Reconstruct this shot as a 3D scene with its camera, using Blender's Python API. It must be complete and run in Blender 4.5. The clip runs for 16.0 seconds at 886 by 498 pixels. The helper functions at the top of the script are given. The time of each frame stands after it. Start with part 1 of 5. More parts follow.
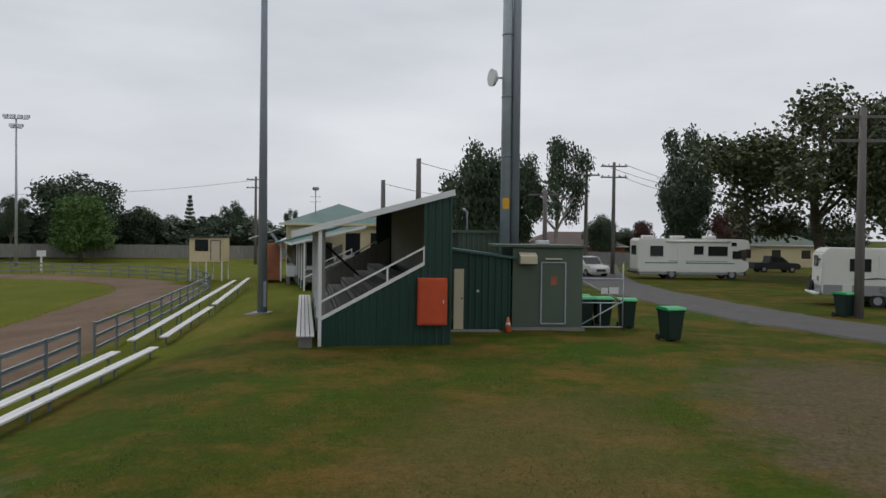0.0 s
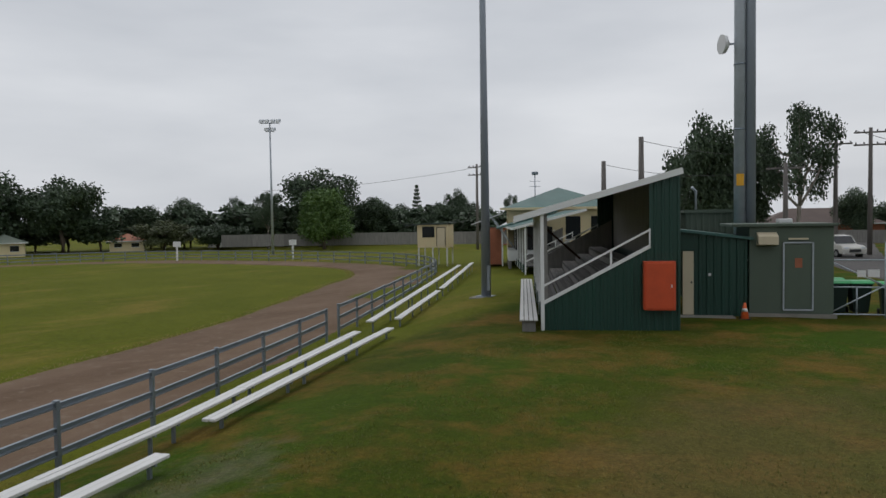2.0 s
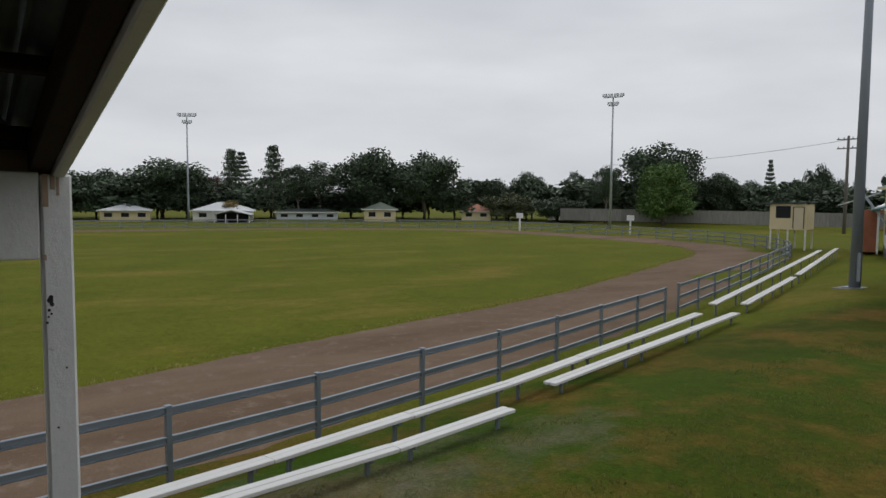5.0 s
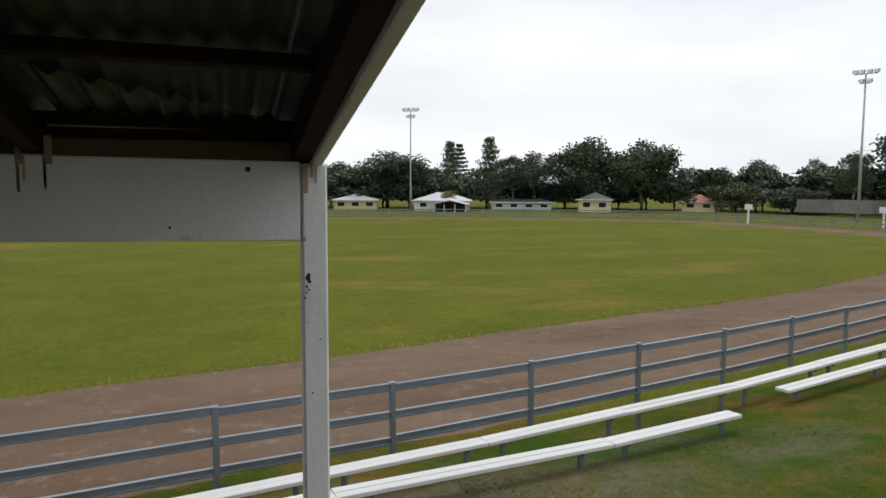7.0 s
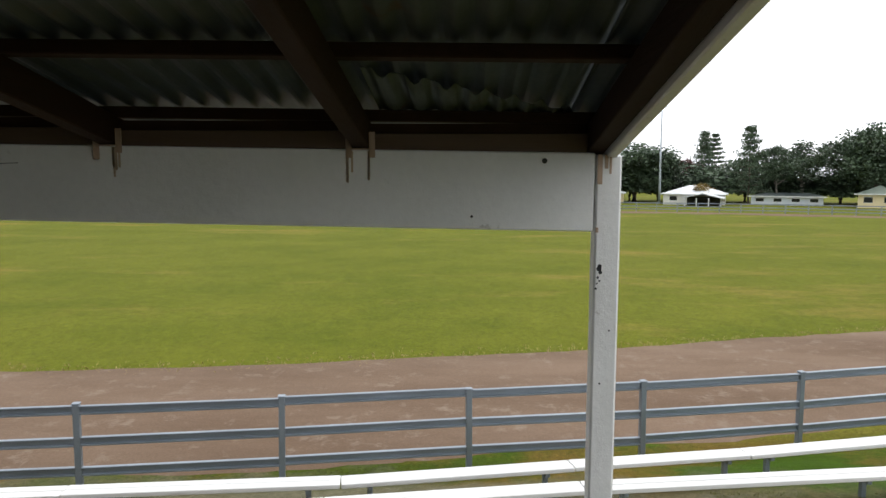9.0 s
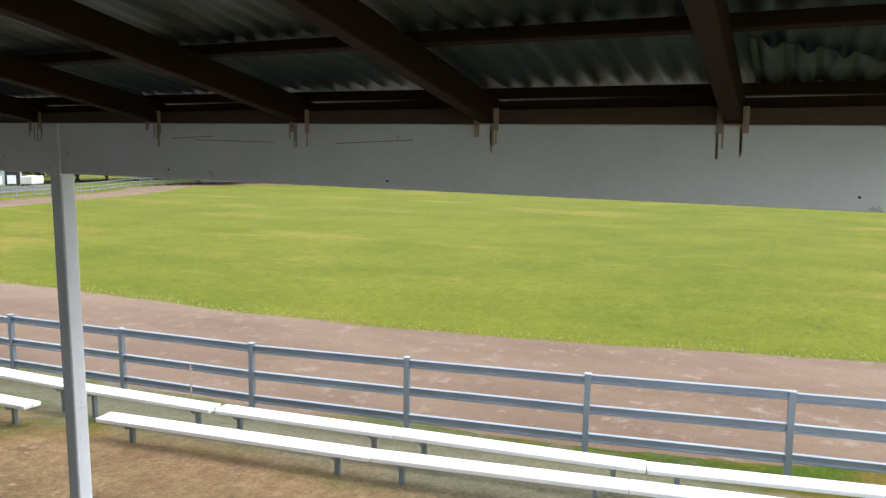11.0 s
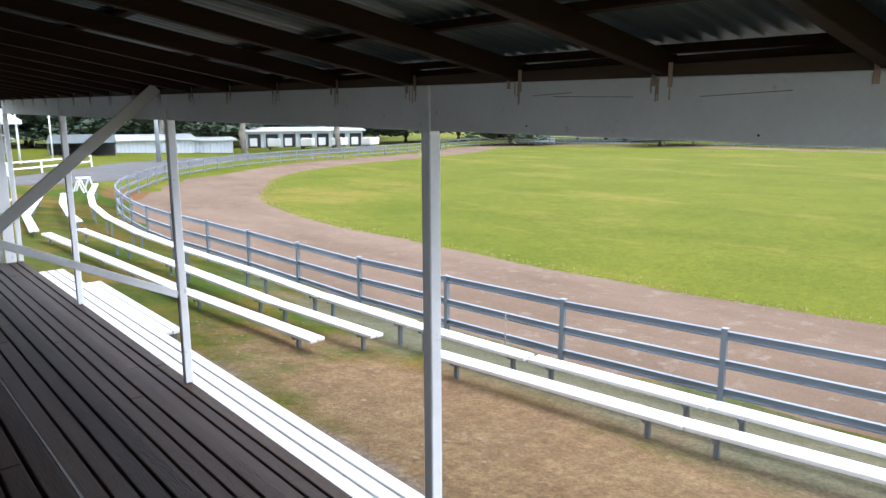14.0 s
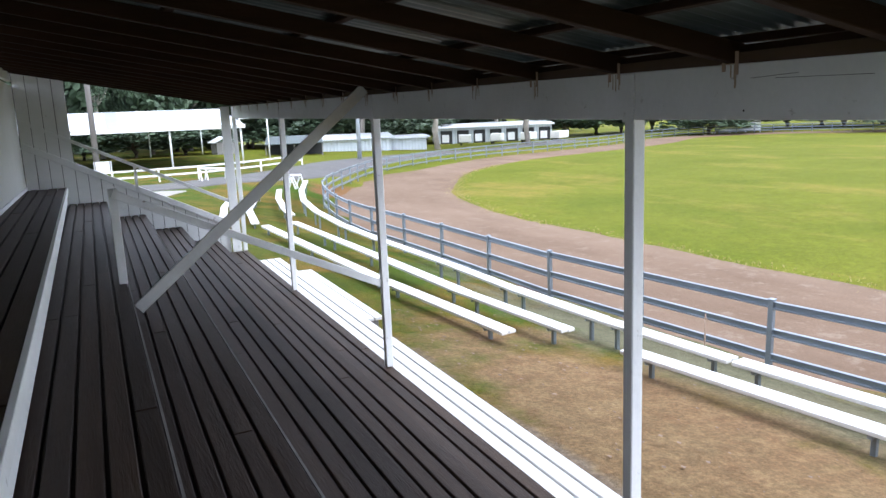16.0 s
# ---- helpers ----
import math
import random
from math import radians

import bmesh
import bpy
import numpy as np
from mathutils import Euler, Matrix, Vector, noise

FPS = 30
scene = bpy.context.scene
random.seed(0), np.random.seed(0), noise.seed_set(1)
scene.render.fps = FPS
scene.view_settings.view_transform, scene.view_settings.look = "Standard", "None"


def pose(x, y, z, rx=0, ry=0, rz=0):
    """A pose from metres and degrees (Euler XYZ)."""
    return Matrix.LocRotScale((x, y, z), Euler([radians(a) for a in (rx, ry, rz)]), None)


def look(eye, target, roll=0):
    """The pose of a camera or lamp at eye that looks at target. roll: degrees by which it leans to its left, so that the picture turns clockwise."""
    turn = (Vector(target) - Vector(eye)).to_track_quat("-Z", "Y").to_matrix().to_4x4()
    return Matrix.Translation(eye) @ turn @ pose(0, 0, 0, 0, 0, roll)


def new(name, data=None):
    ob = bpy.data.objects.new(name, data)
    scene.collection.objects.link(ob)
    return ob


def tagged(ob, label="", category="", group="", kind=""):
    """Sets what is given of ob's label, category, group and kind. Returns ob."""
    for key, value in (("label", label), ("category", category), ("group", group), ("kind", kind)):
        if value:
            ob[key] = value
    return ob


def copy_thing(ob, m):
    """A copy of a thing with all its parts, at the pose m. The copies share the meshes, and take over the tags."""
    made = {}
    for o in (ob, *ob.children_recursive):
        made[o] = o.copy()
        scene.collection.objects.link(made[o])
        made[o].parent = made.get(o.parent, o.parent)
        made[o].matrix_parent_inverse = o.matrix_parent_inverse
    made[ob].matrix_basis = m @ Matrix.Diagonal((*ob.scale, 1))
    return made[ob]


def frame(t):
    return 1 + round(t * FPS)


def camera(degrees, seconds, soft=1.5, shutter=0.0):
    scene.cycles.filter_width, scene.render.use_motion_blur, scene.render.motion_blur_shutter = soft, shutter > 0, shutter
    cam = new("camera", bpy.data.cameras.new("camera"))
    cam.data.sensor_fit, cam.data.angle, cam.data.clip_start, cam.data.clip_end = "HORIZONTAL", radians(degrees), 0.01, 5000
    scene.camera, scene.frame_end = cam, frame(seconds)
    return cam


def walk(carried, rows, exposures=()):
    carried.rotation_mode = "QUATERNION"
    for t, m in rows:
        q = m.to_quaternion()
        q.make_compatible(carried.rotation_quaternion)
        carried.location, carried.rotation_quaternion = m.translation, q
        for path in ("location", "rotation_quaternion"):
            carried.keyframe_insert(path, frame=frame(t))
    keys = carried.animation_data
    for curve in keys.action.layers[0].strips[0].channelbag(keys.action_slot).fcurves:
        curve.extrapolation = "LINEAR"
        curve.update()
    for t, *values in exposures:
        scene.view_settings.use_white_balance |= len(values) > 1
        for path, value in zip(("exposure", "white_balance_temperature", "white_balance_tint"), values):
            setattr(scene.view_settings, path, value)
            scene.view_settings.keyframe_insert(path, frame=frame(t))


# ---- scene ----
cam = camera(63.3, 16.0)
PATH = [
    (0, (-0.746, 0.209, 3.048), (-1.176, 2.162, 3.008), 0.7),
    (0.5, (-0.724, 0.232, 3.052), (-1.32, 2.14, 3.001), 0.4),
    (1, (-0.774, 0.249, 3.065), (-1.51, 2.107, 3.005), 0.2),
    (1.5, (-0.784, 0.243, 3.062), (-1.657, 2.041, 2.995), 0.1),
    (2, (-0.824, 0.228, 3.054), (-1.817, 1.963, 2.97), -0.9),
    (2.5, (-0.858, 0.201, 3.051), (-1.978, 1.855, 2.963), -0.3),
    (3, (-0.842, 0.135, 3.05), (-2.06, 1.718, 2.959), -0.2),
    (3.5, (-0.847, 0.105, 3.031), (-2.155, 1.615, 2.93), 0.1),
    (4, (-0.861, 0.111, 3.022), (-2.28, 1.514, 2.891), 0.4),
    (4.5, (-0.897, 0.087, 3.04), (-2.436, 1.357, 2.904), 1.2),
    (4.7, (-0.905, 0.084, 3.04), (-2.494, 1.29, 2.898), 0.9),
    (6.8, (-0.972, 0.053, 3.03), (-2.86, 0.692, 2.852), 0.4),
    (7, (-0.949, 0.04, 3.029), (-2.854, 0.624, 2.848), 0.3),
    (7.5, (-0.956, 0.016, 3.026), (-2.898, 0.456, 2.836), 0.6),
    (8, (-0.966, -0.016, 3.025), (-2.937, 0.257, 2.821), 0.2),
    (8.5, (-0.958, -0.057, 3.025), (-2.945, 0.048, 2.823), 0.3),
    (9, (-0.951, -0.103, 3.024), (-2.939, -0.179, 2.82), 0.2),
    (9.5, (-0.943, -0.145, 3.021), (-2.912, -0.426, 2.811), 0.0),
    (10, (-0.921, -0.189, 3.019), (-2.853, -0.652, 2.791), 0.1),
    (10.2, (-0.912, -0.203, 3.017), (-2.821, -0.755, 2.786), 0.3),
    (12.3, (-0.763, -0.338, 2.99), (-2.329, -1.539, 2.667), 0.2),
    (12.5, (-0.765, -0.344, 2.989), (-2.3, -1.581, 2.657), 0.3),
    (13, (-0.74, -0.356, 2.985), (-2.198, -1.677, 2.626), 0.4),
    (13.5, (-0.714, -0.368, 2.987), (-2.082, -1.783, 2.632), -0.3),
    (14, (-0.695, -0.385, 2.983), (-1.965, -1.887, 2.618), -0.3),
    (14.5, (-0.685, -0.409, 2.989), (-1.863, -1.986, 2.637), -0.7),
    (15, (-0.66, -0.406, 2.989), (-1.706, -2.074, 2.637), -1.8),
    (15.5, (-0.652, -0.409, 2.976), (-1.6, -2.13, 2.605), -2.2),
    (16, (-0.641, -0.418, 2.974), (-1.475, -2.198, 2.605), -2.4),
]
EXPOSURES = [(0.0, 0.08, 6350, 10), (2.5, 0.0, 6400, 10), (4.7, 0.04, 6450, 10), (7.0, 0.6, 6500, 10), (8.0, 0.85, 6550, 10), (9.0, 1.3, 6500, 10), (10.2, 1.88, 6300, 10), (12.5, 2.18, 5750, 11), (16.0, 2.24, 5700, 13)]
walk(cam, [(t, look(eye, target, roll)) for t, eye, target, roll in PATH], EXPOSURES)

# ---- world, sun ----
world = bpy.data.worlds.new("overcast_sky")
scene.world = world
world.use_nodes = True
wn, wl = world.node_tree.nodes, world.node_tree.links
bg = wn["Background"]
sky = wn.new("ShaderNodeTexSky")
sky.sky_type, sky.sun_disc = 'NISHITA', False
sky.sun_elevation, sky.sun_rotation = radians(48), radians(20)
sky.air_density, sky.dust_density = 1.0, 4.0
wtc, wmap = wn.new("ShaderNodeTexCoord"), wn.new("ShaderNodeMapping")
wmap.inputs["Scale"].default_value = (1.2, 1.2, 4.5)
wl.new(wtc.outputs["Generated"], wmap.inputs["Vector"])
cloud = wn.new("ShaderNodeTexNoise")
cloud.inputs["Scale"].default_value, cloud.inputs["Detail"].default_value = 1.6, 5
wl.new(wmap.outputs["Vector"], cloud.inputs["Vector"])
cramp = wn.new("ShaderNodeValToRGB")
cramp.color_ramp.elements[0].position, cramp.color_ramp.elements[1].position = 0.3, 0.72
cramp.color_ramp.elements[0].color = (6.3, 6.55, 6.95, 1)
cramp.color_ramp.elements[1].color = (8.7, 8.85, 9.1, 1)
wl.new(cloud.outputs["Fac"], cramp.inputs["Fac"])
wmix = wn.new("ShaderNodeMix")
wmix.data_type = 'RGBA'
wmix.inputs[0].default_value = 0.93
wl.new(sky.outputs[0], wmix.inputs[6])
wl.new(cramp.outputs[0], wmix.inputs[7])
wl.new(wmix.outputs[2], bg.inputs["Color"])
bg.inputs["Strength"].default_value = 0.085
sun_data = bpy.data.lights.new("sun", 'SUN')
sun_data.energy, sun_data.angle, sun_data.color = 0.6, radians(25), (1.0, 0.97, 0.92)
sun = new("sun", sun_data)
sun.matrix_world = look((-20, 20, 40), (0, 0, 0))


# ---- materials ----
class Nodes:
    """A small helper to write node materials."""

    def __init__(self, name):
        self.m = bpy.data.materials.new(name)
        self.m.use_nodes = True
        self.t = self.m.node_tree
        self.b = self.t.nodes["Principled BSDF"]
        self.co = self.t.nodes.new("ShaderNodeTexCoord").outputs["Object"]

    def put(self, a, socket):
        if hasattr(a, "is_output"):
            self.t.links.new(a, socket)
        else:
            socket.default_value = a

    def noise(self, scale, detail=4, rough=0.6, stretch=None, where=None):
        n = self.t.nodes.new("ShaderNodeTexNoise")
        n.inputs["Scale"].default_value, n.inputs["Detail"].default_value, n.inputs["Roughness"].default_value = scale, detail, rough
        v = where or self.co
        if stretch:
            mp = self.t.nodes.new("ShaderNodeMapping")
            mp.inputs["Scale"].default_value = stretch
            self.t.links.new(v, mp.inputs["Vector"])
            v = mp.outputs["Vector"]
        self.t.links.new(v, n.inputs["Vector"])
        return n.outputs["Fac"]

    def ramp(self, fac, lo, hi, c0=(0, 0, 0, 1), c1=(1, 1, 1, 1)):
        r = self.t.nodes.new("ShaderNodeValToRGB")
        e = r.color_ramp.elements
        e[0].position, e[1].position, e[0].color, e[1].color = lo, hi, c0, c1
        self.t.links.new(fac, r.inputs["Fac"])
        return r.outputs["Color"]

    def mix(self, fac, a, b, how='MIX'):
        n = self.t.nodes.new("ShaderNodeMix")
        n.data_type, n.blend_type = 'RGBA', how
        self.put(fac, n.inputs[0]), self.put(a, n.inputs[6]), self.put(b, n.inputs[7])
        return n.outputs[2]

    def math(self, how, a, b=0.0):
        n = self.t.nodes.new("ShaderNodeMath")
        n.operation = how
        self.put(a, n.inputs[0]), self.put(b, n.inputs[1])
        return n.outputs[0]

    def bump(self, h, strength=0.3, distance=0.01):
        n = self.t.nodes.new("ShaderNodeBump")
        n.inputs["Strength"].default_value, n.inputs["Distance"].default_value = strength, distance
        self.t.links.new(h, n.inputs["Height"])
        self.t.links.new(n.outputs[0], self.b.inputs["Normal"])

    def finish(self, colour, rough=0.6, metal=0.0):
        self.put(colour, self.b.inputs["Base Color"])
        self.put(rough, self.b.inputs["Roughness"])
        self.put(metal, self.b.inputs["Metallic"])
        return self.m


def c4(c, k=1.0):
    return (min(1, c[0] * k), min(1, c[1] * k), min(1, c[2] * k), 1)


def surface(name, colour, rough=0.6, metal=0.0, big=0.7, fine=25.0, vary=0.25, bump=0.15, stretch=None, stain=None, amount=0.6, each=0.0):
    """Paint, timber, metal: colour varied at two scales, fine relief, stains with a shape of their own."""
    n = Nodes(name)
    a = n.ramp(n.noise(big, 4, stretch=stretch), 0.3, 0.7, c4(colour, 1 - vary), c4(colour, 1 + vary))
    f = n.noise(fine, 5, 0.7, stretch=stretch)
    col = n.mix(0.35, a, n.ramp(f, 0.35, 0.7, c4(colour, 1 - vary), c4(colour, 1 + vary * 0.6)))
    if each:
        info = n.t.nodes.new("ShaderNodeObjectInfo")
        col = n.mix(1.0, col, n.ramp(info.outputs["Random"], 0, 1, c4((1, 1, 1), 1 - each), (1, 1, 1, 1)), 'MULTIPLY')
    if stain:
        s = n.ramp(n.noise(big * 3.1, 6, 0.7, stretch=stretch), amount, amount + 0.1)
        col = n.mix(s, col, c4(stain))
    n.bump(f, bump, 0.01)
    return n.finish(col, n.math('ADD', n.math('MULTIPLY', f, 0.25), rough - 0.12), metal)


WHITE = surface("white_paint", (0.74, 0.75, 0.74), 0.5, vary=0.06, stain=(0.45, 0.43, 0.38), amount=0.68, bump=0.1)
WORN_WHITE = surface("worn_white_paint", (0.74, 0.745, 0.74), 0.6, vary=0.08, big=2.5, stain=(0.25, 0.22, 0.19), amount=0.64, bump=0.3, fine=40)
BENCH_WHITE = surface("bench_paint", (0.66, 0.655, 0.64), 0.45, vary=0.06, stain=(0.5, 0.46, 0.4), amount=0.68, each=0.08)
GALV = surface("galvanised_steel", (0.26, 0.30, 0.345), 0.45, 0.55, big=3, fine=60, vary=0.16, stain=(0.22, 0.2, 0.18), amount=0.7, each=0.15)
GALV_PALE = surface("weathered_galvanised_steel", (0.42, 0.46, 0.5), 0.5, 0.4, big=2, fine=40, vary=0.18)
POLE_GREY = surface("grey_pole", (0.26, 0.29, 0.33), 0.5, 0.3, big=1.5, fine=30, vary=0.12, stretch=(1, 1, 0.2))
GREEN_SHEET = surface("dark_green_steel_sheet", (0.012, 0.05, 0.036), 0.45, vary=0.2, big=1.2, stretch=(1, 1, 0.15))
GREEN_ROOF = surface("green_painted_roof", (0.05, 0.13, 0.115), 0.5, vary=0.2)
KIOSK_GREEN = surface("olive_green_paint", (0.085, 0.115, 0.085), 0.55, vary=0.12, stretch=(1, 1, 0.3))
CREAM = surface("cream_paint", (0.66, 0.56, 0.34), 0.55, vary=0.08)
CREAM_DOOR = surface("pale_cream_paint", (0.62, 0.54, 0.38), 0.55, vary=0.06)
ORANGE = surface("faded_orange_paint", (0.56, 0.075, 0.02), 0.55, vary=0.14, big=2.5, stain=(0.3, 0.05, 0.02), amount=0.66)
BRICK_ORANGE = surface("orange_brick", (0.36, 0.13, 0.07), 0.8, vary=0.2, big=2)
DECK = surface("weathered_deck_timber", (0.05, 0.031, 0.021), 0.6, vary=0.45, big=1.6, fine=14, stretch=(6, 0.5, 6), bump=0.5, stain=(0.035, 0.028, 0.024), amount=0.62, each=0.45)
GREY_TIMBER = surface("grey_weathered_timber", (0.24, 0.23, 0.215), 0.75, vary=0.3, big=1.2, fine=14, stretch=(5, 5, 0.6), bump=0.4, each=0.3)
RAFTER = surface("dark_oiled_timber", (0.026, 0.0115, 0.006), 0.8, vary=0.35, big=1.5, fine=12, stretch=(0.7, 6, 6), bump=0.3)
RUST = surface("rusty_steel", (0.36, 0.26, 0.19), 0.8, vary=0.4, big=9, stain=(0.5, 0.45, 0.4), amount=0.66)
RUST_STAIN = surface("rust_stained_paint", (0.42, 0.33, 0.23), 0.7, vary=0.35, big=12, stain=(0.3, 0.16, 0.07), amount=0.6)
BLOCK = surface("brown_timber", (0.085, 0.052, 0.032), 0.7, vary=0.3, big=2, fine=14, stretch=(5, 0.6, 5), bump=0.3)
GREY_PAINT = surface("grey_white_paint", (0.5, 0.5, 0.48), 0.6, vary=0.12, big=3, stain=(0.3, 0.27, 0.22), amount=0.66)
IRON = surface("weathered_corrugated_iron", (0.075, 0.095, 0.092), 0.45, 0.45, big=3.0, fine=30, vary=0.45, stain=(0.1, 0.06, 0.04), amount=0.62)
ROOF_PALE = surface("pale_corrugated_roof", (0.6, 0.62, 0.64), 0.5, 0.2, vary=0.1, big=0.4)
# near-black, for dark parts and for shade painted into gaps and openings
DARK = surface("dark_parts_and_shade", (0.02, 0.021, 0.022), 0.7, vary=0.2)
GREY_RUBBER = surface("black_rubber", (0.018, 0.018, 0.019), 0.8, vary=0.2)
BIN_GREEN = surface("dark_green_plastic", (0.012, 0.03, 0.026), 0.42, vary=0.1)
LID_GREEN = surface("bright_green_plastic", (0.03, 0.38, 0.12), 0.42, vary=0.1)
CONE = surface("orange_plastic", (0.75, 0.13, 0.03), 0.5, vary=0.1)
CONCRETE = surface("concrete", (0.24, 0.225, 0.2), 0.85, vary=0.2, big=2, fine=60, bump=0.3)
VAN_WHITE = surface("white_coach_enamel", (0.72, 0.71, 0.66), 0.3, vary=0.05, stain=(0.5, 0.48, 0.42), amount=0.7, bump=0.03)
VAN_GREEN = surface("green_stripe_paint", (0.08, 0.26, 0.22), 0.35, vary=0.1)
GREYSKIRT = surface("grey_trim", (0.3, 0.31, 0.32), 0.4, 0.3, vary=0.1)
YELLOW = surface("yellow_sign", (0.75, 0.38, 0.02), 0.5, vary=0.08)
PAPER = surface("white_sign", (0.7, 0.7, 0.7), 0.5, vary=0.06)
POLE_WOOD = surface("grey_hardwood_pole", (0.16, 0.145, 0.135), 0.8, vary=0.3, stretch=(8, 8, 0.4), bump=0.5)
BARK = surface("bark", (0.11, 0.085, 0.065), 0.9, vary=0.35, big=1.5, fine=12, stretch=(1, 1, 0.3), bump=0.6)
PALE_BARK = surface("pale_bark", (0.3, 0.27, 0.23), 0.9, vary=0.3, big=1.5, fine=10, bump=0.4)
TILE_ROOF = surface("terracotta_roof", (0.4, 0.14, 0.07), 0.7, vary=0.2)
LAMP_GLASS = surface("lamp_glass", (0.75, 0.77, 0.8), 0.2, vary=0.04)
SHED_GREY = surface("pale_shed_sheet", (0.52, 0.56, 0.6), 0.5, 0.1, vary=0.1)
BACK_WALL = surface("pale_painted_board", (0.5, 0.5, 0.48), 0.65, vary=0.06, big=1.0)
CABLE = surface("black_cable", (0.03, 0.03, 0.032), 0.6, vary=0.1)

for dull in (RAFTER, DECK):
    dull.node_tree.nodes["Principled BSDF"].inputs["Specular IOR Level"].default_value = 0.2

ROOF_BROWN = surface("brown_roof", (0.09, 0.06, 0.05), 0.7, vary=0.2)


def glass(name, colour):
    n = Nodes(name)
    n.b.inputs["Specular IOR Level"].default_value = 0.6
    return n.finish(c4(colour), 0.08)


WINDOW = glass("dark_window_glass", (0.015, 0.018, 0.022))


def leaves(name, a, b):
    n = Nodes(name)
    geo = n.t.nodes.new("ShaderNodeNewGeometry")
    col = n.ramp(geo.outputs["Random Per Island"], 0.1, 0.95, c4(a), c4(b))
    col = n.mix(0.5, col, n.ramp(n.noise(0.5, 3), 0.3, 0.7, c4(a), c4(b)))
    n.b.inputs["Subsurface Weight"].default_value = 0.0
    return n.finish(col, 0.6)


LEAF_DARK = leaves("dark_leaves", (0.026, 0.048, 0.026), (0.08, 0.122, 0.06))
LEAF_GUM = leaves("gum_leaves", (0.04, 0.056, 0.024), (0.115, 0.135, 0.05))
LEAF_GREEN = leaves("green_leaves", (0.044, 0.100, 0.024), (0.140, 0.230, 0.052))
LEAF_RED = leaves("reddish_leaves", (0.06, 0.022, 0.02), (0.13, 0.05, 0.04))
LEAF_GOLD = leaves("golden_leaves", (0.12, 0.085, 0.015), (0.24, 0.16, 0.03))


def ground_material():
    n = Nodes("lawn")
    big = n.noise(0.09, 4)
    mid = n.noise(0.6, 5, 0.65)
    fine = n.noise(22, 6, 0.75)
    col = n.ramp(mid, 0.3, 0.72, (0.038, 0.056, 0.004, 1), (0.088, 0.094, 0.01, 1))
    col = n.mix(n.ramp(big, 0.4, 0.62), col, (0.046, 0.092, 0.005, 1))
    dry = n.ramp(n.noise(0.42, 6, 0.7), 0.46, 0.62)
    col = n.mix(n.math('MULTIPLY', dry, 0.8), col, (0.17, 0.103, 0.025, 1))
    xyz = n.t.nodes.new("ShaderNodeSeparateXYZ")
    n.t.links.new(n.co, xyz.inputs[0])
    x, y = xyz.outputs[0], xyz.outputs[1]

    def patch(cx, cy, rx, ry, soft, colour, col, strength=1.0, scale=0.8):
        u = n.math('DIVIDE', n.math('SUBTRACT', x, cx), rx)
        v = n.math('DIVIDE', n.math('SUBTRACT', y, cy), ry)
        d = n.math('SQRT', n.math('ADD', n.math('MULTIPLY', u, u), n.math('MULTIPLY', v, v)))
        d = n.math('ADD', d, n.math('MULTIPLY', n.math('SUBTRACT', n.noise(scale, 6, 0.7), 0.5), 1.6))
        m = n.ramp(d, 1 - soft, 1 + soft, (strength, strength, strength, 1), (0, 0, 0, 1))
        return n.mix(m, col, colour)

    # greener playing field with long dry streaks
    field = n.ramp(n.noise(0.22, 5, 0.65), 0.3, 0.7, (0.094, 0.116, 0.008, 1), (0.14, 0.15, 0.015, 1))
    streak = n.ramp(n.noise(0.16, 6, 0.72, (1.0, 0.45, 1)), 0.54, 0.66)
    field = n.mix(n.math('MULTIPLY', streak, 0.7), field, (0.22, 0.17, 0.04, 1))
    inside = n.ramp(n.math('ADD', n.math('MULTIPLY', x, -0.05), 0.0), 0.55, 0.6)
    col = n.mix(inside, col, field)
    soil = n.ramp(n.noise(3, 6, 0.75), 0.3, 0.7, (0.15, 0.085, 0.05, 1), (0.25, 0.17, 0.1, 1))
    stones = n.ramp(n.noise(9, 7, 0.8), 0.3, 0.75, (0.1, 0.08, 0.068, 1), (0.26, 0.215, 0.18, 1))
    col = patch(-8.0, -4.5, 2.0, 13.0, 0.5, (0.15, 0.14, 0.1, 1), col, 0.9)
    col = patch(-5.3, -5.2, 2.1, 6.0, 0.45, soil, col, 0.9)
    col = patch(-12.6, -38.0, 2.2, 3.5, 0.4, (0.2, 0.09, 0.05, 1), col, 0.8)
    col = patch(-3.6, -6.5, 0.5, 8.0, 0.3, stones, col, 0.8)
    gravel = n.ramp(n.noise(9, 7, 0.8), 0.3, 0.75, (0.085, 0.062, 0.043, 1), (0.21, 0.16, 0.115, 1))
    col = patch(4.6, 14.0, 4.0, 7.0, 0.45, gravel, col, 0.8, 0.6)
    col = patch(-1.5, 10.0, 3.0, 5.0, 0.5, (0.17, 0.12, 0.055, 1), col, 0.45, 0.6)
    col = n.mix(0.6, col, n.ramp(fine, 0.3, 0.72, (0.3, 0.3, 0.26, 1), (1.5, 1.5, 1.4, 1)), 'MULTIPLY')
    col = n.mix(0.45, col, n.ramp(n.noise(7, 6, 0.8), 0.32, 0.7, (0.5, 0.52, 0.45, 1), (1.4, 1.35, 1.25, 1)), 'MULTIPLY')
    col = n.mix(0.45, col, n.ramp(n.noise(2.6, 8, 0.8), 0.3, 0.7, (0.55, 0.55, 0.5, 1), (1.3, 1.28, 1.25, 1)), 'MULTIPLY')
    n.bump(fine, 0.7, 0.03)
    n.b.inputs["Specular IOR Level"].default_value = 0.08
    return n.finish(col, 0.95)


GROUND = ground_material()


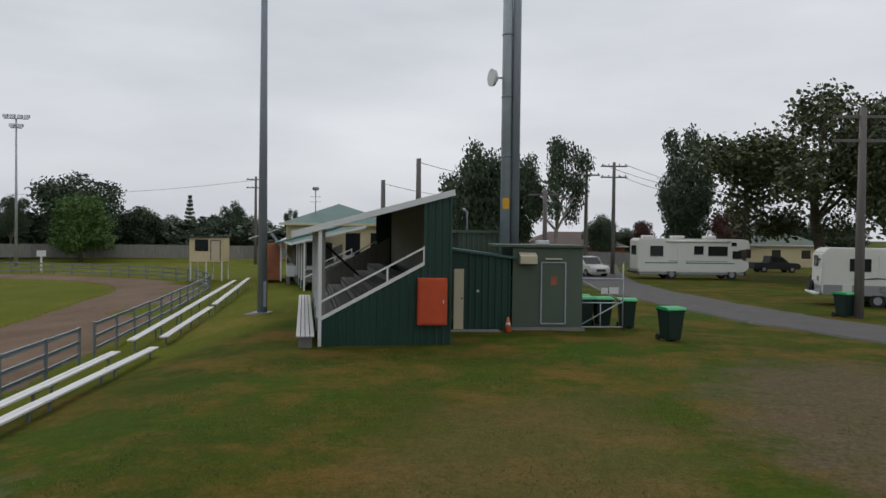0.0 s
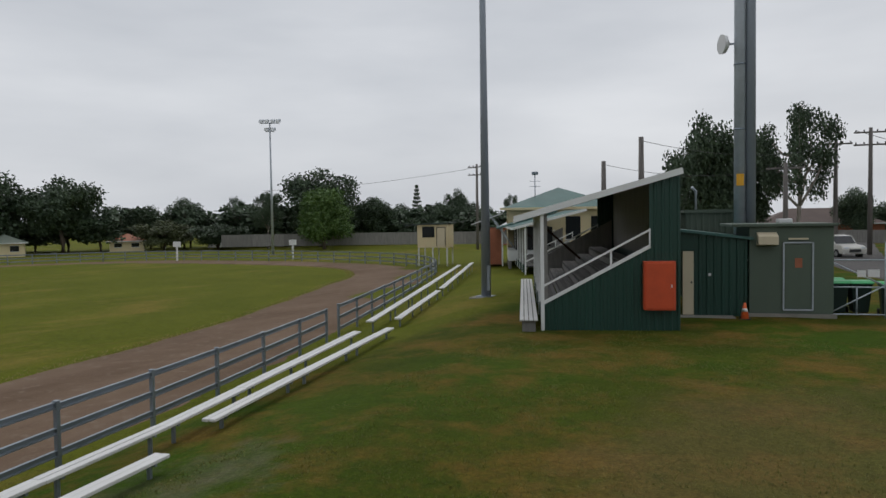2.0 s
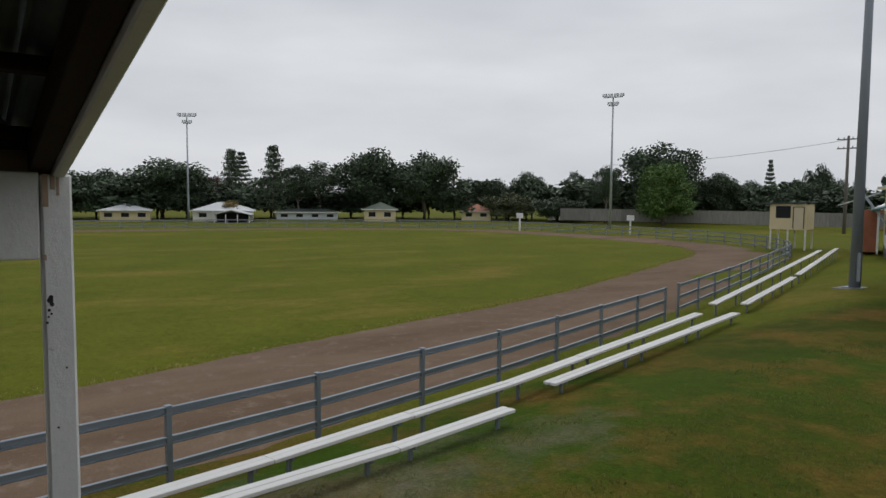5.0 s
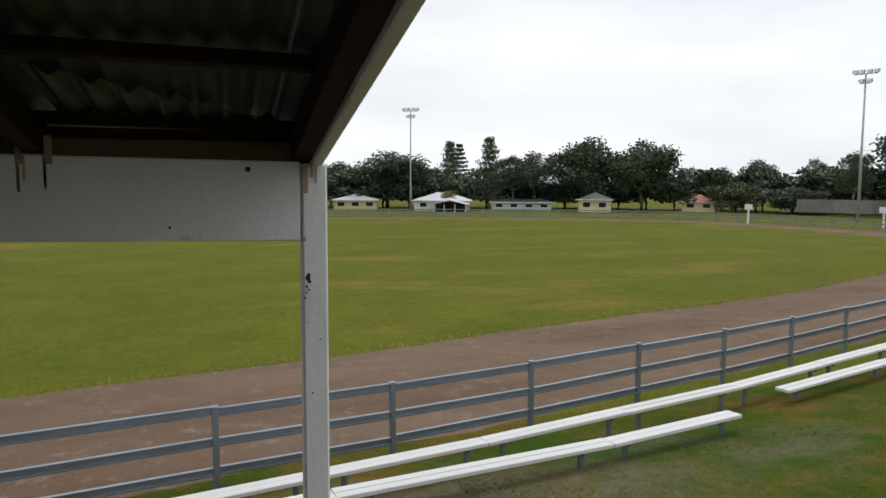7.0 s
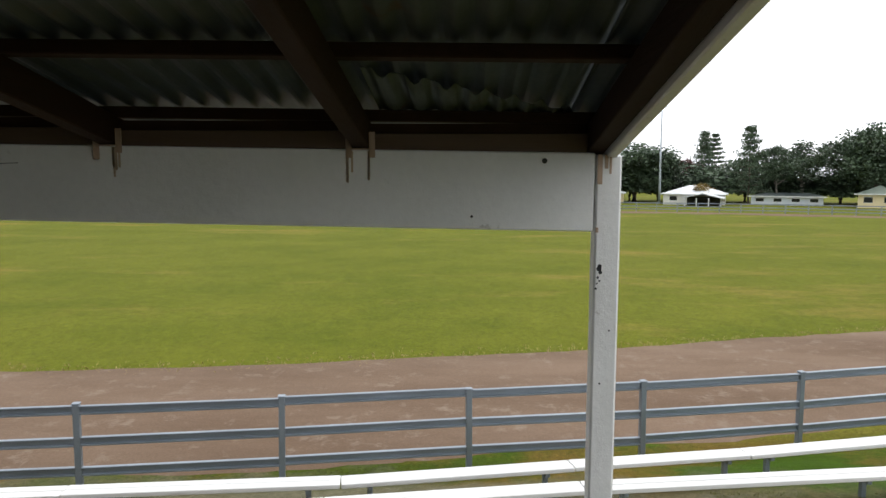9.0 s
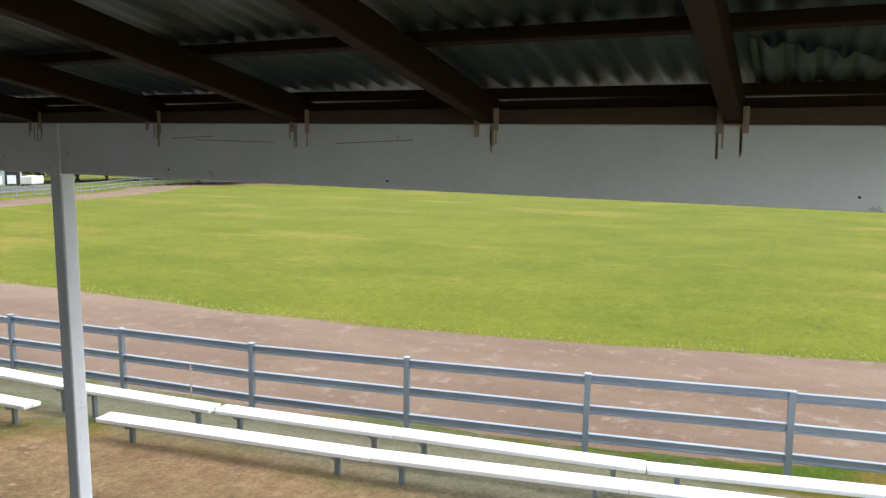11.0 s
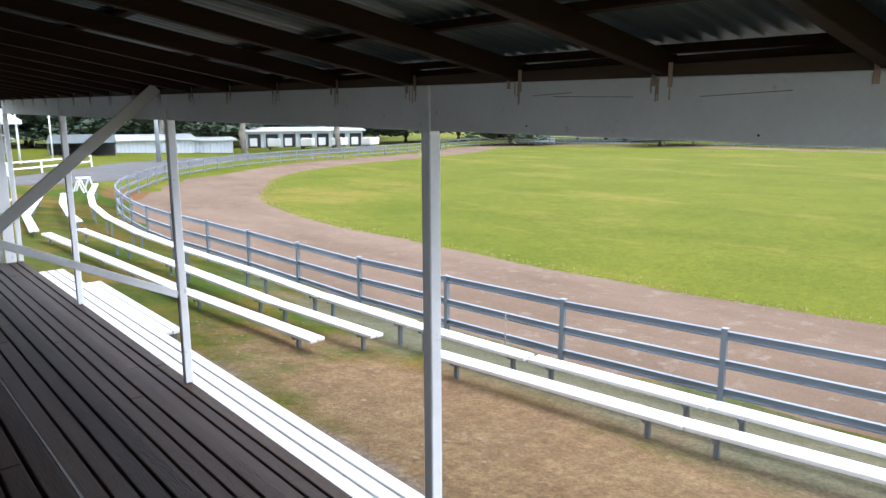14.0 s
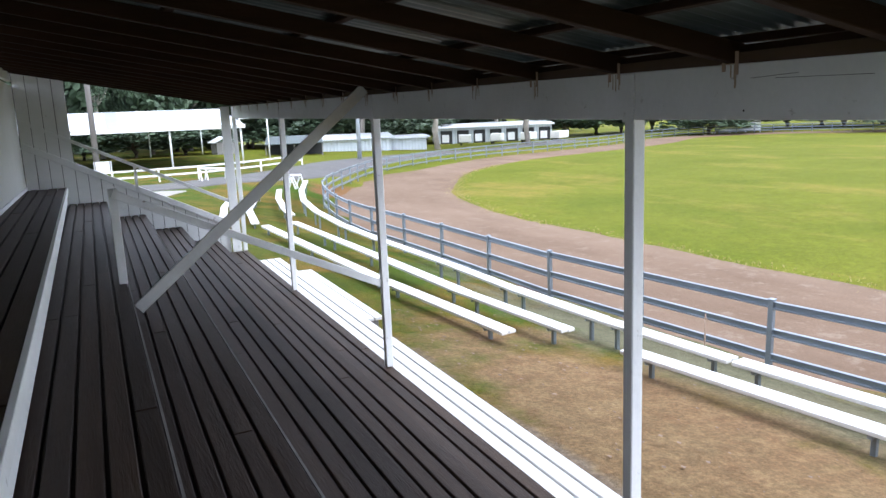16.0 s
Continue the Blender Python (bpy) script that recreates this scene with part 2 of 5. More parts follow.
def track_material():
    n = Nodes("track_dirt")
    a = n.ramp(n.noise(0.35, 5, 0.65, (1.5, 0.5, 1)), 0.3, 0.7, (0.13, 0.087, 0.058, 1), (0.198, 0.14, 0.1, 1))
    a = n.mix(n.ramp(n.noise(2.2, 6, 0.75), 0.55, 0.75), a, (0.245, 0.195, 0.152, 1))
    fine = n.noise(30, 5, 0.75)
    col = n.mix(0.5, a, n.ramp(fine, 0.25, 0.8, (0.5, 0.48, 0.45, 1), (1.35, 1.3, 1.25, 1)), 'MULTIPLY')
    n.bump(n.mix(0.5, fine, n.noise(4, 4)), 0.6, 0.03)
    n.b.inputs["Specular IOR Level"].default_value = 0.1
    return n.finish(col, 0.95)


TRACK = track_material()
ASPHALT = surface("worn_asphalt", (0.08, 0.075, 0.071), 0.85, vary=0.25, big=0.8, fine=50, bump=0.5, stain=(0.17, 0.15, 0.13), amount=0.6)


# ---- mesh helpers ----
def box(bm, x0, y0, z0, x1, y1, z1, bevel=0.0):
    v = [bm.verts.new(p) for p in ((x0, y0, z0), (x1, y0, z0), (x1, y1, z0), (x0, y1, z0), (x0, y0, z1), (x1, y0, z1), (x1, y1, z1), (x0, y1, z1))]
    fs = [bm.faces.new([v[i] for i in f]) for f in ((3, 2, 1, 0), (4, 5, 6, 7), (0, 1, 5, 4), (1, 2, 6, 5), (2, 3, 7, 6), (3, 0, 4, 7))]
    if bevel:
        es = list({e for f in fs for e in f.edges})
        bmesh.ops.bevel(bm, geom=es, offset=bevel, segments=1, affect='EDGES')
    return bm


def bar(bm, p, q, w, h, up=(0, 0, 1), bevel=0.0):
    """A bar of section w by h from p to q; h lies along up."""
    p, q = Vector(p), Vector(q)
    d = (q - p).normalized()
    s = d.cross(Vector(up))
    s = s.normalized() if s.length > 1e-4 else Vector((1, 0, 0))
    u = s.cross(d).normalized()
    v = []
    for e in (p, q):
        for a, b in ((-1, -1), (1, -1), (1, 1), (-1, 1)):
            v.append(bm.verts.new(e + s * (a * w / 2) + u * (b * h / 2)))
    fs = [bm.faces.new([v[i] for i in f]) for f in ((0, 1, 2, 3), (7, 6, 5, 4), (4, 5, 1, 0), (5, 6, 2, 1), (6, 7, 3, 2), (7, 4, 0, 3))]
    if bevel:
        es = list({e for f in fs for e in f.edges})
        bmesh.ops.bevel(bm, geom=es, offset=bevel, segments=1, affect='EDGES')
    return bm


def tube(bm, points, radii, n=10, cap=True):
    """A round tube through the points."""
    rings = []
    pts = [Vector(p) for p in points]
    for i, p in enumerate(pts):
        d = (pts[min(i + 1, len(pts) - 1)] - pts[max(i - 1, 0)]).normalized()
        a = d.cross(Vector((0, 0, 1)))
        a = a.normalized() if a.length > 1e-3 else Vector((1, 0, 0))
        b = d.cross(a)
        r = radii[i] if hasattr(radii, "__len__") else radii
        rings.append([bm.verts.new(p + (a * math.cos(k * math.tau / n) + b * math.sin(k * math.tau / n)) * r) for k in range(n)])
    for r0, r1 in zip(rings, rings[1:]):
        for k in range(n):
            f = bm.faces.new((r0[k], r0[(k + 1) % n], r1[(k + 1) % n], r1[k]))
            f.smooth = True
    if cap:
        bm.faces.new(rings[0][::-1]), bm.faces.new(rings[-1])
    return bm


def prism(bm, outline, axis, a, b):
    """An outline in the plane across an axis, drawn out from a to b."""
    def at(u, v, w):
        return (w, u, v) if axis == 'x' else (u, w, v) if axis == 'y' else (u, v, w)
    r0 = [bm.verts.new(at(u, v, a)) for u, v in outline]
    r1 = [bm.verts.new(at(u, v, b)) for u, v in outline]
    k = len(outline)
    for i in range(k):
        bm.faces.new((r0[i], r0[(i + 1) % k], r1[(i + 1) % k], r1[i]))
    bm.faces.new(r0[::-1]), bm.faces.new(r1)
    bmesh.ops.recalc_face_normals(bm, faces=bm.faces[:])
    return bm


def corrugated(bm, origin, along, across, length, width, pitch=0.076, depth=0.018, thick=0.004, up=(0, 0, 1)):
    """A corrugated sheet: waves run along 'along', repeat over 'across'."""
    o, l, c, u = Vector(origin), Vector(along).normalized(), Vector(across).normalized(), Vector(up).normalized()
    steps = max(4, int(round(width / pitch)) * 6)
    rows = []
    for side in (0, thick):
        a, b = [], []
        for i in range(steps + 1):
            s = width * i / steps
            h = depth * 0.5 * math.sin(math.tau * s / pitch) + side
            p = o + c * s + u * h
            a.append(bm.verts.new(p)), b.append(bm.verts.new(p + l * length))
        rows.append((a, b))
    (a0, b0), (a1, b1) = rows
    for i in range(steps):
        for q in ((a0[i], b0[i], b0[i + 1], a0[i + 1]), (a1[i], a1[i + 1], b1[i + 1], b1[i])):
            bm.faces.new(q).smooth = True
        bm.faces.new((a0[i], a0[i + 1], a1[i + 1], a1[i])), bm.faces.new((b0[i + 1], b0[i], b1[i], b1[i + 1]))
    bm.faces.new((a0[0], a1[0], b1[0], b0[0])), bm.faces.new((a0[-1], b0[-1], b1[-1], a1[-1]))
    return bm


def ribbed(bm, p, q, z0, z1, out, pitch=0.2, depth=0.03):
    """A wall sheet with trapezoid ribs from p to q; z1 may be a function of the share along it."""
    p, q, out = Vector(p), Vector(q), Vector(out)
    top = z1 if callable(z1) else (lambda s: z1)
    bot = z0 if callable(z0) else (lambda s: z0)
    n = max(1, int((q - p).length / pitch))
    share = []
    for i in range(n):
        for f, h in ((0.0, 0), (0.55, 0), (0.65, 1), (0.9, 1)):
            share.append(((i + f) / n, h))
    share.append((1.0, 0))
    cols = []
    for s, h in share:
        b = p.lerp(q, s) + out * (depth * h)
        back = p.lerp(q, s) - out * 0.02
        cols.append([bm.verts.new((b.x, b.y, bot(s))), bm.verts.new((b.x, b.y, top(s))), bm.verts.new((back.x, back.y, top(s))), bm.verts.new((back.x, back.y, bot(s)))])
    for a, b in zip(cols, cols[1:]):
        for i in range(4):
            bm.faces.new((a[i], b[i], b[(i + 1) % 4], a[(i + 1) % 4]))
    bm.faces.new(cols[0][::-1]), bm.faces.new(cols[-1])
    bmesh.ops.recalc_face_normals(bm, faces=bm.faces[:])
    return bm


def mesh_of(bm, material):
    me = bpy.data.meshes.new("mesh")
    bm.to_mesh(me)
    bm.free()
    me.materials.append(material)
    return me


def part(name, bm, material, parent=None, label=""):
    """One mesh object, under a thing or under a part."""
    ob = new(name, mesh_of(bm, material) if isinstance(bm, bmesh.types.BMesh) else bm)
    if parent:
        ob.parent = parent
    return tagged(ob, label)


def thing(name, label, category, at=(0, 0, 0), turn=0.0, group="", kind=""):
    ob = new(name)
    ob.matrix_basis = pose(*at, 0, 0, turn)
    return tagged(ob, label, category, group, kind)


def B():
    return bmesh.new()

# ---- the oval: fence line, ground, track ----
OVAL = [(-10.07, -0.1), (-10.53, 2.27), (-11.07, 4.62), (-12.39, 9.23), (-13.9, 13.78), (-15.45, 18.1), (-18.2, 25.0), (-21.3, 32.3), (-23.3, 36.8), (-28.8, 47.8), (-37.4, 55.5), (-50.6, 58.9), (-65.7, 58.3), (-75.7, 54.1), (-84.0, 41.8), (-89.2, 25.7), (-92.2, 5.8), (-93.8, -28.9), (-93.0, -56.0), (-84.0, -73.0), (-69.0, -76.5), (-53.0, -67.0), (-31.0, -58.5), (-19.5, -49.8), (-13.2, -40.3), (-10.2, -34.0), (-8.75, -28.2), (-8.15, -23.0), (-8.25, -18.5), (-8.3, -14.35), (-8.34, -11.95), (-8.54, -9.56), (-8.77, -7.17), (-9.15, -4.81), (-9.59, -2.45)]


def loop_points(ctrl, step=0.5):
    pts = []
    n = len(ctrl)
    for i in range(n):
        p0, p1, p2, p3 = [np.array(ctrl[(i + k) % n]) for k in (-1, 0, 1, 2)]
        m = max(2, int(np.linalg.norm(p2 - p1) / step))
        for k in range(m):
            t = k / m
            pts.append(0.5 * ((2 * p1) + (p2 - p0) * t + (2 * p0 - 5 * p1 + 4 * p2 - p3) * t * t + (3 * p1 - p0 - 3 * p2 + p3) * t ** 3))
    return np.array(pts)


LINE = loop_points(OVAL)
TAN = np.roll(LINE, -1, 0) - np.roll(LINE, 1, 0)
TAN /= np.linalg.norm(TAN, axis=1)[:, None]
INWARD = np.stack([-TAN[:, 1], TAN[:, 0]], 1)
LENGTHS = np.concatenate([[0], np.cumsum(np.linalg.norm(np.roll(LINE, -1, 0) - LINE, axis=1))])
FIELD_Z = -0.85


def nearest(x, y):
    d = (LINE[:, 0] - x) ** 2 + (LINE[:, 1] - y) ** 2
    i = int(np.argmin(d))
    inside = (x - LINE[i, 0]) * INWARD[i, 0] + (y - LINE[i, 1]) * INWARD[i, 1] > 0
    return math.sqrt(d[i]), inside


def drop(x, y):
    """The grounds fall away gently from the stand."""
    return 0.0058 * min(90.0, max(0.0, math.hypot(x + 0.9, y - 0.1) - 14))


def gz(x, y):
    """Height of the ground: the oval lies lower than the lawn round the stands, behind a short bank."""
    d, inside = nearest(x, y)
    if inside:
        return FIELD_Z - drop(x, y)
    s = min(1.0, max(0.0, (x + 40) / 25))
    top = FIELD_Z * (1 - s) + 0.02 * s
    k = min(1.0, max(0.0, d - 0.35) / 4.6) ** 0.6
    return FIELD_Z + (top - FIELD_Z) * k - drop(x, y)


def steps(*spans):
    out = []
    for a, b, d in spans:
        out += list(np.arange(a, b - 1e-6, d))
    return out + [spans[-1][1]]


gx = steps((-1800, -300, 300), (-300, -130, 34), (-130, -20, 5), (-20, 12, 0.8), (12, 60, 4), (60, 300, 40), (300, 1800, 300))
gy = steps((-1800, -300, 300), (-300, -100, 40), (-100, -40, 4), (-40, 60, 1.0), (60, 110, 5), (110, 300, 38), (300, 1800, 300))
gv, gf = [], []
for yy in gy:
    for xx in gx:
        z = gz(xx, yy)
        if -20 < xx < 20 and -30 < yy < 45:
            z += 0.035 * noise.noise((xx * 0.5, yy * 0.5, 0)) if nearest(xx, yy)[0] > 0.8 else 0
        gv.append((float(xx), float(yy), z))
W = len(gx)
for j in range(len(gy) - 1):
    for i in range(W - 1):
        gf.append((j * W + i, j * W + i + 1, (j + 1) * W + i + 1, (j + 1) * W + i))
gme = bpy.data.meshes.new("ground")
gme.from_pydata(gv, [], gf)
gme.materials.append(GROUND)
for p in gme.polygons:
    p.use_smooth = True
tagged(new("ground", gme), "patchy green and dry brown lawn around a low oval field", "ground", kind="structure")

tv, tf, edge_w = [], [], []
N = N_LINE = len(LINE)
for i in range(N):
    x, y = LINE[i]
    w = float(np.interp(y, [-45, -30, -20, -10, -3, 5, 12, 22, 40], [6.6, 6.3, 6.1, 5.85, 5.9, 6.15, 6.3, 5.7, 6.2])) if x > -45 else 6.5
    w += 0.16 * noise.noise((x * 0.25, y * 0.25, 3)) + 0.12 * noise.noise((x * 1.6, y * 1.6, 7))
    edge_w.append(w)
    o = -0.35 + 0.2 * noise.noise((x * 0.7, y * 0.7, 5))
    for k in range(7):
        f = o + (w - o) * (0.0, 0.2, 0.4, 0.6, 0.8, 0.985, 1.0)[k]
        lip = 0.03 if 0 < k < 6 else -0.06
        tv.append((x + INWARD[i, 0] * f, y + INWARD[i, 1] * f, FIELD_Z - drop(x, y) + lip + 0.02 * noise.noise((x * 0.4, y * 0.4, k))))
for i in range(N):
    j = (i + 1) % N
    for k in range(6):
        tf.append((i * 7 + k, j * 7 + k, j * 7 + k + 1, i * 7 + k + 1))
tme = bpy.data.meshes.new("track")
tme.from_pydata(tv, [], tf)
tme.materials.append(TRACK)
for p in tme.polygons:
    p.use_smooth = True
tagged(new("track", tme), "brown compacted dirt track round the green field", "track", kind="structure")


def strip(name, pts, half, material, label, category, lift=0.03):
    v, f = [], []
    P = [Vector((*p, 0)) for p in pts]
    sm = []
    for a, b in zip(P, P[1:]):
        k = max(1, int((b - a).length / 1.0))
        sm += [a.lerp(b, t / k) for t in range(k)]
    sm.append(P[-1])
    for i, p in enumerate(sm):
        d = (sm[min(i + 1, len(sm) - 1)] - sm[max(i - 1, 0)]).normalized()
        n = Vector((-d.y, d.x, 0))
        for s, l in ((-1.0, -0.04), (-0.94, lift), (0, lift + 0.02), (0.94, lift), (1.0, -0.04)):
            q = p + n * s * (half + 0.2 * noise.noise((p.x * 0.6, p.y * 0.6, s)))
            v.append((q.x, q.y, gz(q.x, q.y) + l + 0.02))
    for i in range(len(sm) - 1):
        for k in range(4):
            f.append((i * 5 + k, (i + 1) * 5 + k, (i + 1) * 5 + k + 1, i * 5 + k + 1))
    me = bpy.data.meshes.new(name)
    me.from_pydata(v, [], f)
    me.materials.append(material)
    return tagged(new(name, me), label, category, kind="structure")


def NP(x, y):
    """A place in the northern grounds, which are turned by fourteen degrees against the stand."""
    c, s = math.cos(radians(14.4)), math.sin(radians(14.4))
    x, y = x + 2.9, y - 0.5
    return (-2.775 + c * x - s * y, 0.194 + s * x + c * y)


strip("road", [(24, 10), (14.5, 18.5), (9.2, 25), (6.2, 29.8), (3.8, 36), (1.5, 43.5), (-0.2, 52), (-0.9, 62), (-1, 80), (-1, 125)], 2.1, ASPHALT, "worn grey asphalt lane between the lawns", "road")
strip("road_south", [(30, -44), (12, -41), (2, -39.8), (-4, -39.8), (-9, -42.8), (-13, -46.8), (-17.5, -53), (-25, -61.5), (-36, -70), (-60, -84)], 2.1, ASPHALT, "pale grey asphalt lane behind the benches", "road")
strip("path", [(5, -27.5), (-0.5, -31), (-3.4, -36.5)], 0.9, CONCRETE, "pale concrete path to the lane", "path")


# ---- fence round the oval ----
def along(s):
    s = s % LENGTHS[-1]
    i = min(int(np.searchsorted(LENGTHS, s, side="right")) - 1, N - 1)
    f = (s - LENGTHS[i]) / max(1e-6, LENGTHS[i + 1] - LENGTHS[i])
    p = LINE[i] * (1 - f) + LINE[(i + 1) % N] * f
    return Vector((p[0], p[1], FIELD_Z - drop(p[0], p[1])))


FENCE_H = 1.12
RAIL_Z = (1.06, 0.665, 0.305)


def post_mesh():
    bm = B()
    box(bm, -0.038, -0.038, -0.25, 0.038, 0.038, FENCE_H, 0.006)
    box(bm, -0.046, -0.046, FENCE_H, 0.046, 0.046, FENCE_H + 0.018, 0.005)
    return mesh_of(bm, GALV)


def rail_mesh(length):
    """A pressed steel channel: a flat web with a rounded lip along its top and its foot."""
    bm = B()
    out = [(0.0, -0.056), (-0.044, -0.056), (-0.05, -0.05), (-0.05, -0.04), (-0.04, -0.036), (-0.012, -0.03), (-0.009, 0.028), (-0.038, 0.036), (-0.05, 0.041), (-0.05, 0.05), (-0.044, 0.056), (0.0, 0.056)]
    prism(bm, out, 'x', 0, length)
    return mesh_of(bm, GALV)


POST, RAIL = post_mesh(), rail_mesh(1.0)
fence = thing("fence", "galvanised steel post-and-rail fence round the oval track", "fence", kind="structure")
total = LENGTHS[-1]
far_bm = B()


def arc(x, y):
    return LENGTHS[int(np.argmin((LINE[:, 0] - x) ** 2 + (LINE[:, 1] - y) ** 2))]


# posts stand 2.4 m apart; a narrow gap for people opens north of the eighth bay
first = arc(-10.07, -0.1)
gap_at = first + 2.4 * 8
marks = [first - 2.4 * k for k in range(int(total / 4.8), 0, -1)] + [first + 2.4 * k for k in range(9)]
gap_k = len(marks) - 1
marks += [gap_at + 1.35 + 2.4 * k for k in range(int((total / 2 - 2.4 * 9) / 2.4))]
spots = [along(m) for m in marks]
for k, (a, b) in enumerate(zip(spots, spots[1:] + spots[:1])):
    d = b - a
    ang = math.atan2(d.y, d.x)
    gap = k == gap_k
    if a.x > -26 and -62 < a.y < 60:
        part("post", POST, None, fence).matrix_basis = Matrix.Translation(a) @ Matrix.Rotation(ang - math.pi / 2, 4, 'Z') @ pose(0, 0, random.uniform(-0.012, 0.012), random.uniform(-0.8, 0.8), random.uniform(-0.8, 0.8), 0)
        for z in () if gap else RAIL_Z:
            part("rail", RAIL, None, fence).matrix_basis = Matrix.Translation(a + Vector((0, 0, z + random.uniform(-0.012, 0.012)))) @ Matrix.Rotation(ang, 4, 'Z') @ pose(0, 0.016, 0, 0, random.uniform(-0.3, 0.3), 0) @ Matrix.Diagonal((d.length, 1, 1, 1))
    else:
        bar(far_bm, a, a + Vector((0, 0, FENCE_H)), 0.09, 0.09)
        for z in RAIL_Z:
            bar(far_bm, a + Vector((0, 0, z)), b + Vector((0, 0, z)), 0.04, 0.11)
part("far_rails", far_bm, GALV, fence, "far stretch of pale steel rails")["kind"] = "stuff"


# ---- benches along the slope ----
def plank_mesh(length, width, thick, material, bevel=0.006):
    bm = B()
    box(bm, -length / 2, -width / 2, 0, length / 2, width / 2, thick, bevel)
    return mesh_of(bm, material)


def bench(points, z, label="long white-painted plank bench on short steel legs", width=0.25, group="white lawn benches", planks=2, joint=3.0):
    """A plank bench through the points at seat height z, on legs that reach the ground."""
    P = [Vector((*p, z)) for p in points]
    ob = thing("lawn_bench", label, "bench", (P[0].x, P[0].y, 0), group=group)
    back = Matrix.Translation((-P[0].x, -P[0].y, 0))
    for a, b in zip(P, P[1:]):
        L = (b - a).length
        pieces = max(1, round(L / joint))
        for i in range(pieces):
            p, q = a.lerp(b, i / pieces), a.lerp(b, (i + 1) / pieces)
            d = (q - p).normalized()
            n = Vector((-d.y, d.x, 0))
            w = width / planks
            for k in range(planks):
                bm = B()
                o = n * ((k - (planks - 1) / 2) * w)
                dz = Vector((0, 0, random.uniform(-0.006, 0.006)))
                bar(bm, p + o + d * 0.004 + dz, q + o - d * 0.004 + dz, w - 0.012, 0.05, bevel=0.007)
                bm.transform(back)
                part("plank", bm, BENCH_WHITE, ob)
            for f in ((0.12, 0.88) if i in (0, pieces - 1) else (0.5,)):
                c = p.lerp(q, f)
                bm = B()
                g = gz(c.x, c.y) - 0.12
                bar(bm, Vector((c.x, c.y, g)), c - Vector((0, 0, 0.024)), 0.05, 0.05, up=d)
                bar(bm, c - n * (width / 2 - 0.02) - Vector((0, 0, 0.045)), c + n * (width / 2 - 0.02) - Vector((0, 0, 0.045)), 0.045, 0.04)
                bm.transform(back)
                part("leg", bm, GALV, ob)
    return ob


bench([(-10.0, -36.5), (-8.5, -31.6), (-7.6, -27.8), (-7.05, -24.0), (-6.8, -20.5), (-6.8, -17.4), (-6.92, -13.45), (-6.91, -10.95), (-7.03, -8.6), (-7.24, -6.42)], -0.08)
bench([(-7.25, -6.36), (-7.56, -4.06), (-7.92, -1.4), (-8.45, 1.0), (-8.88, 3.0), (-10.05, 7.55), (-11.6, 12.4), (-12.93, 16.45)], -0.08)
bench([(-6.38, -7.33), (-6.88, -3.95), (-7.84, 1.03), (-8.37, 4.4), (-8.87, 6.62)], -0.055)
bench([(-9.7, 8.15), (-10.65, 11.3), (-12.45, 17.4)], -0.09)
bench([(-13.9, 18.4), (-16.64, 25.1), (-24.1, 43.1)], -0.115)
bench([(-13.32, 19.1), (-16.64, 27.4)], -0.09)
bench([(-17.0, 28.3), (-24.3, 45.4)], -0.09)
bench([(-6.24, -8.38), (-6.03, -11.05), (-5.93, -15.1), (-5.72, -21.8)], -0.05)
bench([(-5.42, -8.6), (-5.12, -12.5), (-4.76, -21.3)], 0.0)
bench([(-6.1, -23.6), (-6.3, -25.4), (-6.94, -29.2), (-7.8, -32.8)], -0.07)
bench([(-4.64, -22.1), (-5.15, -25.9), (-6.7, -31.7)], -0.03)
bench([(-3.97, -23.8), (-4.5, -27.0), (-5.5, -30.9)], 0.02)


# ---- stand that the camera is in ----
X_POST, Y_N, Y_S, X_BACK = -3.088, 0.295, -15.0, 0.57
FACE = X_POST + 0.036
SLOPE = 0.183
# height of each tier, its front edge, its back edge and how far it runs out of square
TREADS = [(0.45, -3.12, -2.5, 0.0), (0.75, -2.54, -1.9, 0.0), (1.05, -1.95, -1.28, 0.002), (1.35, -1.335, -0.66, 0.004), (1.65, -0.735, -0.05, 0.008), (1.95, -0.16, 0.57, 0.015)]


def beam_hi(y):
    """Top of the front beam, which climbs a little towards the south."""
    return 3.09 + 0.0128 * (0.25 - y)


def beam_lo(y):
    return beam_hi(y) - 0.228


def roof_z(x, y):
    """Underside of the rafters."""
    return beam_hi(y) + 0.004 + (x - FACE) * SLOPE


def plank_row(parent, x0, x1, z, y0, y1, n, material, length=4.8, gap=0.02, thick=0.035, name="deck_board"):
    """Boards that run along y, side by side from x0 to x1, butted end to end."""
    w = (x1 - x0) / n
    cuts = []
    for k in range(n):
        off = random.uniform(1.2, length)
        y, prev = y0 + off, y0
        while prev < y1 - 1e-3:
            e = min(y, y1)
            if y1 - e < 0.6:
                e = y1
            key = round(e - prev, 2)
            bm_key = (round(w, 3), key, material.name)
            if bm_key not in PLANKS:
                bm = B()
                box(bm, -(w - gap) / 2, 0, -thick, (w - gap) / 2, key - 0.004, 0, 0.004)
                PLANKS[bm_key] = mesh_of(bm, material)
            o = part(name, PLANKS[bm_key], None, parent)
            o.matrix_basis = pose(x0 + w * (k + 0.5), prev, z + random.uniform(-0.003, 0.003), 0, random.uniform(-0.5, 0.5), 0)
            prev, y = e, e + length
    return parent


PLANKS = {}


